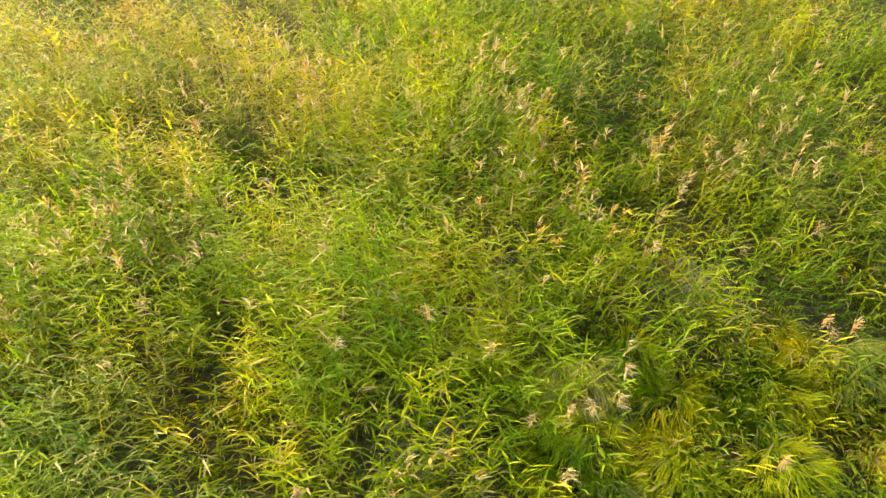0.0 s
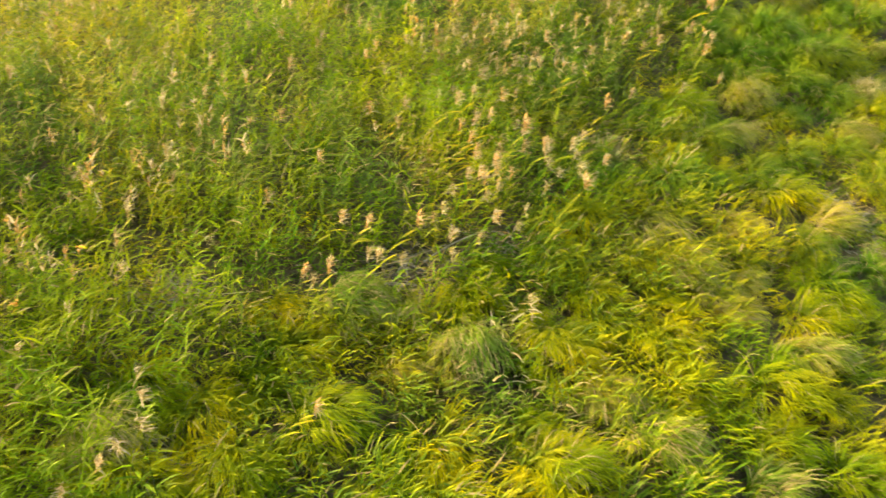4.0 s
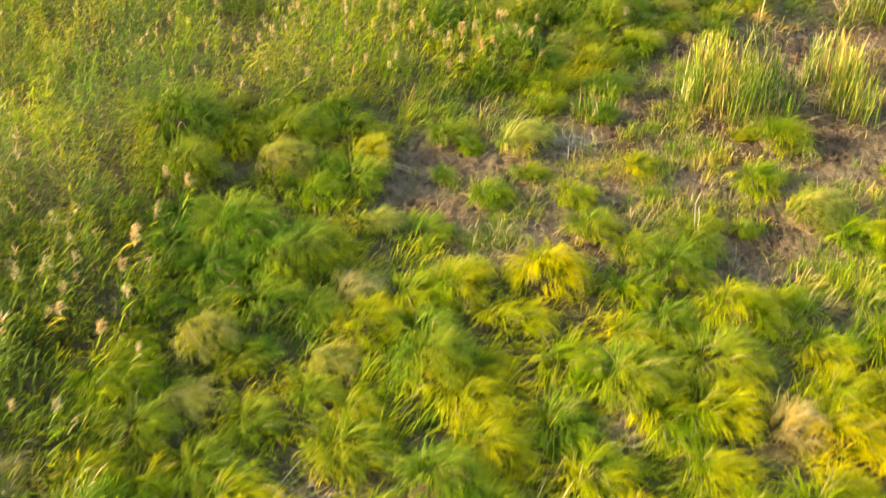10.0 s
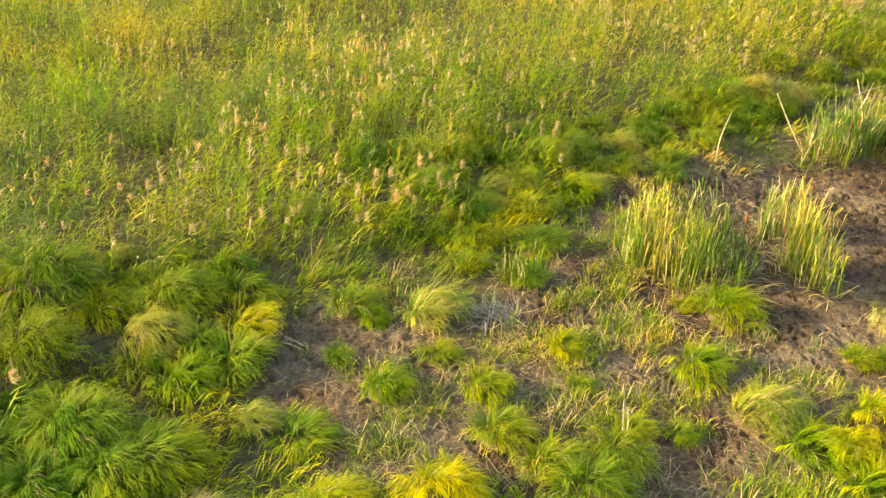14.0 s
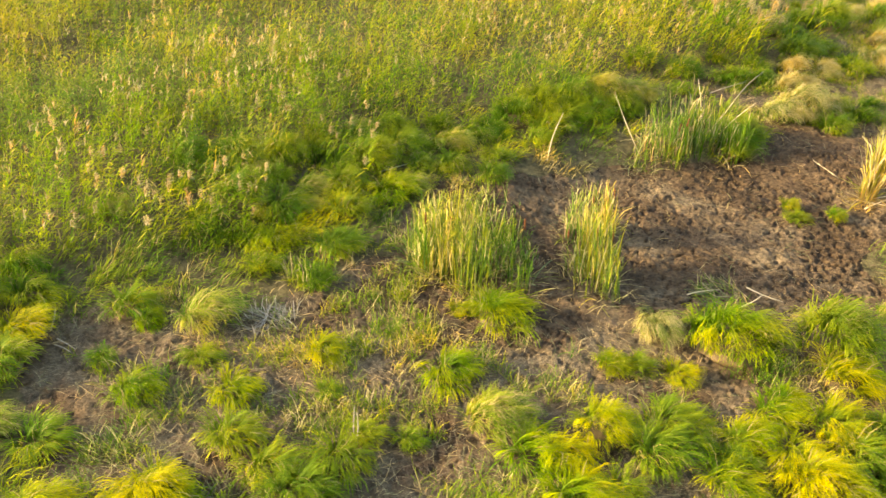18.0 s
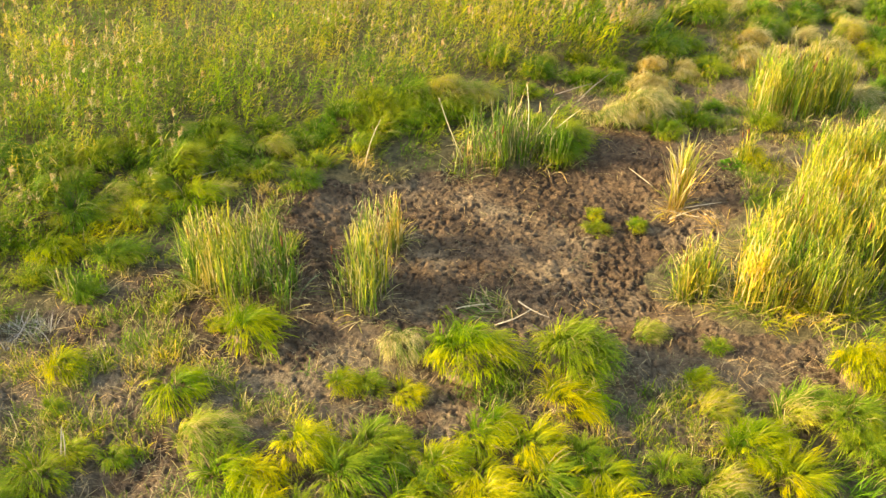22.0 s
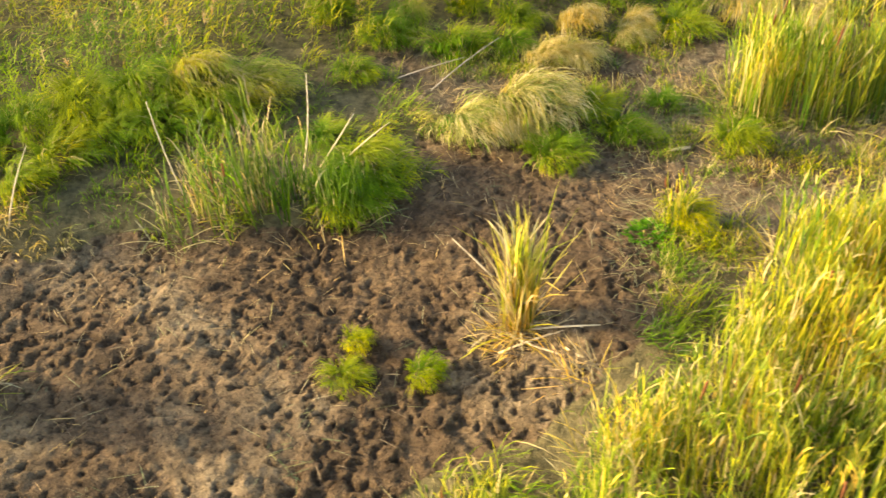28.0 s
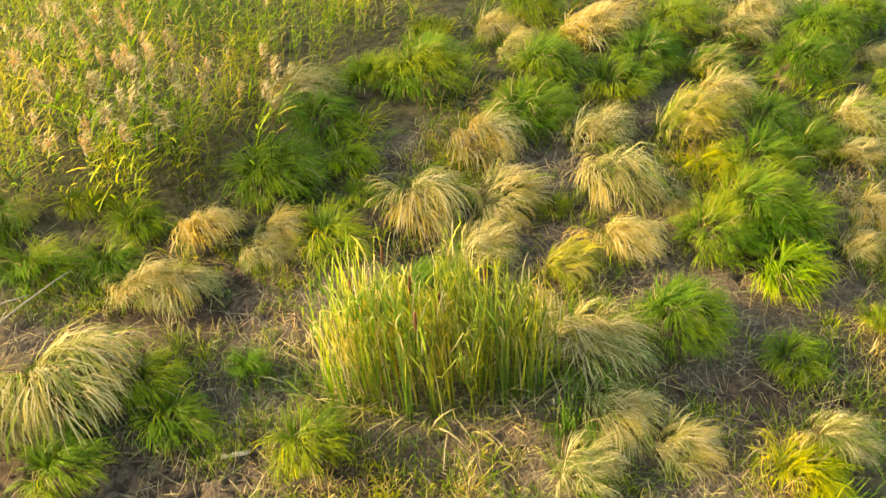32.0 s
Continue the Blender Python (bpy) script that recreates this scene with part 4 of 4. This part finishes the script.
def leaf_mesh(seed, mat):
    """One strap leaf, a metre long."""
    s = Sward(seed)
    g = s.rng
    s.blades(np.zeros((1, 3)), 0.0, 1.0, 0.024, g.uniform(0.01, 0.14), abs(g.normal(0.3, 0.5)), 0, 7, 1.2, 3.6, 0.4)
    return s.mesh("strap_leaf", [mat])


def spike_parts():
    stem = tube([(0, 0, 0), (0.01, 0, 0.5), (0.02, 0.01, 1.0)], [0.006, 0.005, 0.004])
    spike = tube([(0.02, 0.01, 0.86), (0.02, 0.01, 0.875), (0.021, 0.01, 0.95), (0.022, 0.01, 1.03), (0.022, 0.01, 1.045)], [0.004, 0.014, 0.016, 0.014, 0.003], 8)
    return stem, spike


LEAVES = {m: [leaf_mesh(700 + 20 * k + i, m) for i in range(6)] for k, m in enumerate((M_CAT, M_CAT_DEEP, M_CAT_GOLD, M_GREEN, M_STRAW, M_DRY))}
STEM_ME, SPIKE_ME = bpy.data.meshes.new("flower_stem"), bpy.data.meshes.new("seed_spike")
for bm, me, mat in zip(spike_parts(), (STEM_ME, SPIKE_ME), (M_CAT_DEEP, M_SPIKE)):
    bm.to_mesh(me)
    bm.free()
    me.materials.append(mat)


def build_cattail(poly, tall, tone, per_m2, seed):
    g = np.random.default_rng(seed)
    mats, (second, third), label = TONES[tone]
    mid = np.mean(poly, 0)
    top = tagged(new("cattail_clump"), label, "cattails", "cattail clumps")
    top.matrix_basis = pose(mid[0], mid[1], 0)
    p = scatter(poly, per_m2, seed + 1)
    if len(p) > 60:
        p = p[ragged(poly, p[:, 0], p[:, 1], 0.22, seed + 6)]
        p = p[value_noise(p[:, 0], p[:, 1], 0.4, seed + 2) > g.uniform(-0.9, 0.35, len(p))]
    per = 16
    q = np.repeat(p, per, 0) + g.normal(0, 0.06, (len(p) * per, 2))
    n = len(q)
    base = np.stack([q[:, 0] - mid[0], q[:, 1] - mid[1], relief(q[:, 0], q[:, 1]) - 0.02], -1)
    pick = g.random(n)
    # second tone gathers away from the sun, painting the shaded side of clumps
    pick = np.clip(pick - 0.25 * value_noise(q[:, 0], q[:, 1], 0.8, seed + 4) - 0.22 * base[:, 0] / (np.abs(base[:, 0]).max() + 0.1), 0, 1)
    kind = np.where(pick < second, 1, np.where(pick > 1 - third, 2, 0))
    size = tall * ((0.62 + 0.4 * g.random(n)) if tone == "bright" else (0.36 + 0.66 * g.random(n))) * (1 + 0.25 * value_noise(q[:, 0], q[:, 1], 0.5, seed + 3))
    far = np.hypot(base[:, 0], base[:, 1])
    size = size * (1.06 - 0.3 * (far / far.max()) ** 2)
    yaw = g.uniform(0, 6.28, n)
    single = np.arange(n) < min(110, n // 4)
    order = g.permutation(n)
    base, kind, size, yaw = base[order], kind[order], size[order], yaw[order]
    s = Sward(seed)
    r = ~single
    m = r.sum()
    foot = base.copy()
    # upper leaves part from the stem above the ground
    upper = r & (g.random(n) < (0.35 if tone == "gold" else 0.85))
    base[upper, 2] += np.sqrt(g.uniform(0.08, 0.8, upper.sum())) * size[upper]
    size[upper] *= g.uniform(0.13, 0.28, upper.sum())
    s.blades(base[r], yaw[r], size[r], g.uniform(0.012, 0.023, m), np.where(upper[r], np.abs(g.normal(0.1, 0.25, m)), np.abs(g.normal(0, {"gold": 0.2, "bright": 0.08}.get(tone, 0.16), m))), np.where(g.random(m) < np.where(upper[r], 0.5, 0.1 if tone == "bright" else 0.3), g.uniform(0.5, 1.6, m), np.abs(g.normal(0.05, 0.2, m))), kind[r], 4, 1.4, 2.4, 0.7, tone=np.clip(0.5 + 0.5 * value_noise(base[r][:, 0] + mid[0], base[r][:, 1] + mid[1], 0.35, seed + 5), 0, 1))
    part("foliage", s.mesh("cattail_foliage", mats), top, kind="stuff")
    for i in np.nonzero(single)[0]:
        leaf = part("leaf", LEAVES[mats[kind[i]]][g.integers(6)], top)
        leaf.matrix_basis = Matrix.Translation(base[i]) @ Matrix.Rotation(yaw[i], 4, "Z") @ Matrix.Diagonal((size[i], 1, size[i], 1))
    # withered lower leaves, splayed round the foot
    k = n // 4
    low = g.integers(0, n, k)
    edge = foot[low] * np.array([1.12, 1.12, 1.0])
    w = Sward(seed + 9)
    w.blades(edge, np.arctan2(edge[:, 1], edge[:, 0]) + w.rng.normal(0, 0.9, k), w.rng.uniform(0.25, 0.7, k), w.rng.uniform(0.01, 0.02, k), w.rng.uniform(0.2, 1.2, k), w.rng.uniform(0.4, 1.6, k), w.rng.choice([0, 0, 1, 2], k), 4)
    part("withered_leaves", w.mesh("withered_leaves", [M_DRY, M_PALE, M_STRAW]), top, "straw-coloured withered lower leaves", kind="stuff")
    spikes = {"bright": 6, "mix": 3, "deep": 2, "dry": 2, "gold": 1}[tone]
    for i in g.choice(n, min(spikes, n), replace=False) if per_m2 < 200 and tall > 0.9 else ():
        stem = part("flower_stem", STEM_ME, top)
        stem.matrix_basis = Matrix.Translation(foot[i]) @ Matrix.Rotation(g.uniform(0, 6.28), 4, "Z") @ Matrix.Rotation(g.uniform(0, 0.12), 4, "Y") @ Matrix.Diagonal((1, 1, tall * g.uniform(0.75, 0.9), 1))
        part("seed_spike", SPIKE_ME, stem, "rust-brown seed spike")


for k, (poly, tall, tone, per_m2) in enumerate(CLUMPS):
    build_cattail(poly, tall, tone, per_m2, 300 + 7 * k)


# ---------------------------------------------------------------- single reed stalks with plumes
def make_reed(seed):
    g = np.random.default_rng(seed)
    h = g.uniform(1.1, 1.5)
    lean = g.uniform(0.15, 0.45)
    at = lambda f: Vector((math.sin(lean) * h * f * f, 0, h * f))
    top = tagged(new("reed_stalk"), "tall reed stalk with pinkish beige plume", "reed", "plumed reeds")
    part("stem", tube([at(f) for f in (0, 0.3, 0.6, 0.85, 1.0)], [0.005, 0.0045, 0.004, 0.003, 0.002], 5), top, material=M_CAT_DEEP)
    for k in range(7):
        s = Sward(seed * 31 + k)
        s.blades(np.zeros((1, 3)), 0.0, g.uniform(0.24, 0.4), g.uniform(0.02, 0.032), g.uniform(0.5, 0.9), g.uniform(0.2, 1.0), 0, 3)
        leaf = part("leaf", s.mesh("reed_leaf", [M_REED_WARM if seed % 2 else M_REED]), top)
        leaf.matrix_basis = Matrix.Translation(at(0.25 + 0.095 * k)) @ Matrix.Rotation((1 - 2 * (k % 2)) * g.uniform(0.1, 1.5), 4, "Z")
    s = Sward(seed * 17)
    n = 46
    f = g.uniform(0, 1, n)
    base = np.array(at(1.0)) + np.stack([0 * f, 0 * f, 0.2 * f - 0.03], -1)
    s.blades(base, g.normal(0, 0.7, n), g.uniform(0.09, 0.22, n) * (1.15 - 0.6 * f), g.uniform(0.007, 0.015, n), g.uniform(0.2, 0.8, n), g.uniform(0.5, 1.7, n), 0, 3)
    part("plume", s.mesh("plume", [M_PLUME]), top, "feathery pinkish beige plume")
    return top


REED_SPOTS = [(-9.5, -15.0, 3.0, 18), (-8.5, -11.8, 2.2, 16), (-7.2, -9.6, 1.1, 34), (-7.6, -7.2, 1.6, 30), (-10.5, -7.0, 1.8, 24), (-6.2, -4.6, 1.2, 14), (-4.5, 2.6, 2.0, 16), (-2.4, 3.2, 1.5, 18),
              (-1.0, 2.6, 0.9, 16), (0.4, 5.6, 1.2, 12), (3.0, 9.0, 2.0, 12), (6.5, 10.2, 1.5, 12), (11.3, 13.0, 1.0, 60), (10.0, 14.0, 1.5, 36), (13.2, 13.2, 0.8, 8)]
REED_KINDS = [make_reed(900 + i) for i in range(7)]
used = set()
REED_MARKS = [(-7.4, -10.9), (-7.05, -10.85), (-7.5, -11.1), (-9.3, -10.6), (-12.8, -14.1), (-11.7, -17.9), (-9.3, -17.8), (-13.0, -11.7), (-13.9, -11.0), (-12.6, -11.1), (-5.1, -6.2), (-8.2, -12.5),
              (1.28, 5.17), (2.13, 5.09), (-0.3, 0.44), (-0.65, 5.86), (-4.7, 2.15), (-2.51, 1.34), (-2.25, 1.26), (-1.07, 2.34), (-0.9, 2.25), (6.43, 5.48),
              (6.72, 5.76), (-5.33, 1.74), (-4.18, 3.65), (-3.65, 3.68), (-2.38, 3.98), (-4.75, 4.08), (-7.98, -7.64), (-8.19, -7.79), (-5.21, -5.8),
              (-5.31, -6.53), (-6.49, -4.77), (-6.62, -4.55), (-8.36, -9.31), (-7.83, -10.25), (-6.6, -9.32), (-7.25, -8.53), (-9.1, -8.51), (-5.73, -2.67)]
REED_SPOTS = [(x, y, 0.02, 1) for x, y in REED_MARKS] + REED_SPOTS
for x0, y0, r0, count in REED_SPOTS:
    for _ in range(count):
        x, y = x0 + rng.normal(0, r0 * 0.6), y0 + rng.normal(0, r0 * 0.6)
        if inside(MUD, [x], [y])[0]:
            continue
        source = REED_KINDS[int(rng.integers(7))]
        m = pose(x, y, float(relief(x, y)) - 0.01, rng.normal(0, 5), rng.normal(0, 5), math.degrees(WIND) + rng.normal(0, 32))
        if source.name in used:
            ob = copy_thing(source, m)
        else:
            ob = source
            ob.matrix_basis = m
            used.add(source.name)
        k = rng.uniform(1.0, 1.3) if y > 11 else rng.uniform(0.72, 1.0)
        ob.scale = (k, k, k)


# ---------------------------------------------------------------- fallen stalks, twigs, chips
STICKS_A = [
    ('fallen_stalk', (12.48, 5.12, 0.02), (13.36, 5.06, 0.24)),
    ('fallen_stalk', (13.0, 4.86, 0.02), (13.42, 4.58, 0.02)),
    ('dead', (12.11, 5.87, 0.05), (11.59, 6.21, 0.3)),
    ('fallen_stalk', (12.3, 5.1, 0.02), (13.15, 4.72, 0.02)),
    ('twig', (0.83, -0.27, 0.0), (0.92, 0.36, 0.1)),
    ('twig', (1.09, 0.27, 0.02), (1.47, -0.13, 0.02)),
    ('twig', (-2.36, -0.28, 0.0), (-2.33, -0.02, 0.25)),
    ('twig', (-2.16, -0.64, 0.02), (-1.83, -0.83, 0.03)),
    ('twig', (2.56, -2.53, 0.0), (2.56, -2.28, 0.45)),
    ('chip', (14.22, 8.45, 0.03), (14.49, 8.53, 0.03)),
    ('chip', (14.32, 8.49, 0.03), (14.49, 8.56, 0.03)),
    ('twig', (-7.52, -10.79, 0.1), (-7.06, -10.13, 0.2)),
    ('twig', (-7.88, -10.85, 0.05), (-7.41, -10.32, 0.05)),
    ('twig', (-3.12, -7.39, 0.05), (-2.7, -7.67, 0.1)),
    ('twig', (-3.41, -7.63, 0.05), (-2.81, -7.4, 0.05)),
    ('dead', (8.01, 6.83, 0.0), (7.42, 7.54, 1.0)),
]
STICKS_B = [
    ('dead', (9.66, 7.45, 0.2), (10.16, 7.62, 0.9)),
    ('dead', (9.67, 7.21, 0.1), (10.62, 7.62, 0.8)),
    ('dead', (9.41, 7.2, 0.0), (9.41, 8.2, 1.1)),
    ('dead', (5.88, 6.05, 0.0), (6.2, 6.59, 0.9)),
    ('twig', (10.81, 9.55, 0.1), (11.72, 10.51, 0.5)),
    ('twig', (10.25, 9.84, 0.1), (11.22, 10.26, 0.3)),
    ('fallen_stalk', (7.9, 1.53, 0.02), (8.57, 1.73, 0.05)),
    ('fallen_stalk', (9.08, 1.87, 0.02), (9.59, 1.41, 0.05)),
    ('fallen_stalk', (8.64, 1.14, 0.02), (9.28, 1.57, 0.1)),
    ('fallen_stalk', (12.61, 2.16, 0.02), (12.8, 1.94, 0.02)),
    ('twig', (0.83, -0.32, 0.0), (0.81, -0.39, 0.3)),
    ('twig', (2.6, -2.53, 0.0), (2.6, -2.36, 0.4)),
    ('twig', (-2.17, -0.5, 0.03), (-1.8, -0.74, 0.03)),
    ('twig', (-3.14, -7.57, 0.2), (-2.88, -7.79, 0.25)),
    ('twig', (2.93, 5.5, 0.1), (2.4, 4.95, 0.2)),
    ('fallen_stalk', (12.29, 4.8, 0.03), (13.4, 5.2, 0.06)),
]
LOOK = {"fallen_stalk": (0.017, M_STALK, "pale dead cattail stalk fallen on mud", "dead stalk"),
        "dead": (0.011, M_STALK, "pale dry leaning stalk beside green cattails", "dead stalk"),
        "twig": (0.011, M_TWIG, "bleached grey twig lying among grass", "twig"),
        "chip": (0.028, M_STALK, "flat bleached wood chip on bare mud", "wood chip")}
for kind, a, b in STICKS_A + STICKS_B:
    thick, mat, label, category = LOOK[kind]
    a, b = Vector(a), Vector(b)
    a.z += float(relief(a.x, a.y)) - (0.02 if kind == "dead" else 0)
    b.z += float(relief(b.x, b.y))
    bow = (b - a).cross(Vector((0, 0, 1))).normalized() * (b - a).length * rng.uniform(-0.06, 0.06)
    pts = [a.lerp(b, f) + bow * math.sin(f * math.pi) - a for f in (0, 0.25, 0.5, 0.75, 1)]
    bm = tube(pts, [thick * f for f in (1.0, 0.95, 0.85, 0.7, 0.45)], 7)
    if kind in ("chip", "fallen_stalk"):
        for v in bm.verts:
            v.co.z *= 0.6
    ob = part({"dead": "dead_stalk", "chip": "wood_chip"}.get(kind, kind), bm, None, material=mat)
    ob.matrix_basis = Matrix.Translation(a)
    tagged(ob, label, category)


# ---------------------------------------------------------------- litter and small shoots on the mud
def build_litter():
    s = Sward(81)
    g = s.rng
    p = scatter(MUD, 320, 82)
    west = (p[:, 0] < 4.5) | (p[:, 1] < 0.2) | (p[:, 0] > 13.5) | (p[:, 1] > 8.5)
    edge = value_noise(p[:, 0], p[:, 1], 0.8, 83) + 0.6 * value_noise(p[:, 0], p[:, 1], 0.3, 84)
    p = p[g.random(len(p)) < np.where(west, np.clip(np.where(p[:, 0] > 13.5, 0.75, 0.4) + 0.6 * edge, 0, 1), np.clip(0.04 + 0.16 * edge, 0.01, 1))]
    feet = np.concatenate([np.array(c[0])[g.integers(0, len(c[0]), 130)] + g.normal(0, 0.22, (130, 2)) for c in CLUMPS[:9]])
    p = np.concatenate([p, feet])
    n = len(p)
    base = np.stack([p[:, 0], p[:, 1], soil(p[:, 0], p[:, 1]) + 0.015], -1)
    s.blades(base, g.uniform(0, 6.28, n), g.uniform(0.08, 0.36, n), g.uniform(0.005, 0.011, n), g.uniform(1.15, 1.55, n), g.uniform(-0.1, 0.25, n), 0, 2)
    tagged(new("straw_litter", s.mesh("straw_litter", [M_STRAW])), "thin grey and beige dead grass on mud", "litter", kind="stuff")


def build_shoots():
    s = Sward(85)
    g = s.rng
    p = scatter(MUD, 60, 86)
    west = (p[:, 0] < 5.0) | (p[:, 1] < -0.5) | (p[:, 0] > 14.0) | (p[:, 1] > 8.3)
    rich = value_noise(p[:, 0], p[:, 1], 0.7, 87) + 0.5 * value_noise(p[:, 0], p[:, 1], 0.3, 88)
    far = (p[:, 0] > 13.5) & (p[:, 1] > 7.0)
    p = p[west & (rich > g.uniform(-0.4, 0.8, len(p)) - 0.15 * far)]
    far = (p[:, 0] > 13.5) & (p[:, 1] > 7.0)
    per = 16
    q = np.repeat(p, per, 0) + g.normal(0, 0.07, (len(p) * per, 2))
    n = len(q)
    base = np.stack([q[:, 0], q[:, 1], relief(q[:, 0], q[:, 1])], -1)
    tall = np.repeat(g.uniform(0.12, 0.34, len(p)) * np.where(far, 0.75, 1.0), per)
    s.blades(base, g.uniform(0, 6.28, n), tall * g.uniform(0.6, 1.3, n), g.uniform(0.006, 0.011, n), g.uniform(0, 0.7, n), g.uniform(0.2, 1.4, n), np.repeat(g.choice([0, 0, 1, 2], len(p)), per), 3)
    tagged(new("grass_shoots", s.mesh("grass_shoots", [M_GREEN, M_YELLOW, M_DRY])), "sparse short grass shoots sprouting from mud", "grass", kind="stuff")


def build_heap(x, y, r, tone, seed):
    """A flattened heap of dead leaves."""
    s = Sward(seed)
    g = s.rng
    n = int(150 * r * r / 0.25) + 40
    d, a = np.sqrt(g.random(n)) * r, g.uniform(0, 6.28, n)
    px_, py_ = x + d * np.cos(a), y + d * np.sin(a) * 0.8
    base = np.stack([px_ - x, py_ - y, soil(px_, py_) + g.uniform(0.01, 0.09, n) * (1.05 - d / r)], -1)
    lay = g.normal(g.uniform(0, 6.28), 0.9, n)
    s.blades(base, lay, g.uniform(0.15, 0.5, n), g.uniform(0.008, 0.018, n), g.uniform(1.15, 1.6, n), g.uniform(-0.2, 0.3, n), g.choice([0, 0, 1], n), 3)
    mats = {"grey": [M_STRAW, M_TWIG], "green": [M_CAT_DEEP, M_STRAW], "gold": [M_STRAW, M_CAT_GOLD]}[tone]
    ob = new("dead_leaf_heap", s.mesh("dead_leaf_heap", mats))
    ob.matrix_basis = pose(x, y, 0)
    tagged(ob, {"grey": "flattened heap of grey dead grass on soil", "green": "cut green cattail leaves lying on mud", "gold": "mat of golden dead leaves at cattail foot"}[tone], "leaf heap", kind="stuff")


def build_weed():
    s = Sward(89)
    g = s.rng
    n = 260
    r, a = np.sqrt(g.random(n)) * 0.3, g.uniform(0, 6.28, n)
    base = np.stack([r * np.cos(a), r * np.sin(a) * 0.8, g.uniform(0.02, 0.14, n) * (1.1 - r / 0.3)], -1)
    s.blades(base, a + g.normal(0, 0.8, n), g.uniform(0.05, 0.11, n), g.uniform(0.022, 0.04, n), g.uniform(0.6, 1.3, n), g.uniform(0, 0.7, n), 0, 3)
    ob = new("weed", s.mesh("weed", [M_WEED]))
    ob.matrix_basis = pose(13.93, 6.62, float(relief(13.93, 6.62)))
    tagged(ob, "low bright green broad-leaved weed on bare mud", "weed")


for k, (x, y, r, tone) in enumerate(PATCHES):
    build_heap(x, y, r, tone, 1200 + k)
build_litter()
build_shoots()
build_weed()


def build_far():
    """Rough pasture beyond the part that is passed."""
    s = Sward(95)
    g = s.rng
    p = scatter(FIELD, 30, 96)
    p = p[~inside(SEEN, p[:, 0], p[:, 1])]
    n = len(p)
    base = np.stack([p[:, 0], p[:, 1], relief(p[:, 0], p[:, 1])], -1)
    s.blades(base, g.uniform(0, 6.28, n), g.uniform(0.35, 0.75, n), g.uniform(0.025, 0.06, n), g.uniform(0.2, 0.9, n), g.uniform(0.2, 1.3, n), g.choice([0, 0, 0, 1, 1, 2], n), 2)
    tagged(new("distant_grass", s.mesh("distant_grass", [M_GREEN, M_YELLOW, M_DRY])), "rough green and yellow pasture around the marsh", "grass", kind="stuff")


build_far()
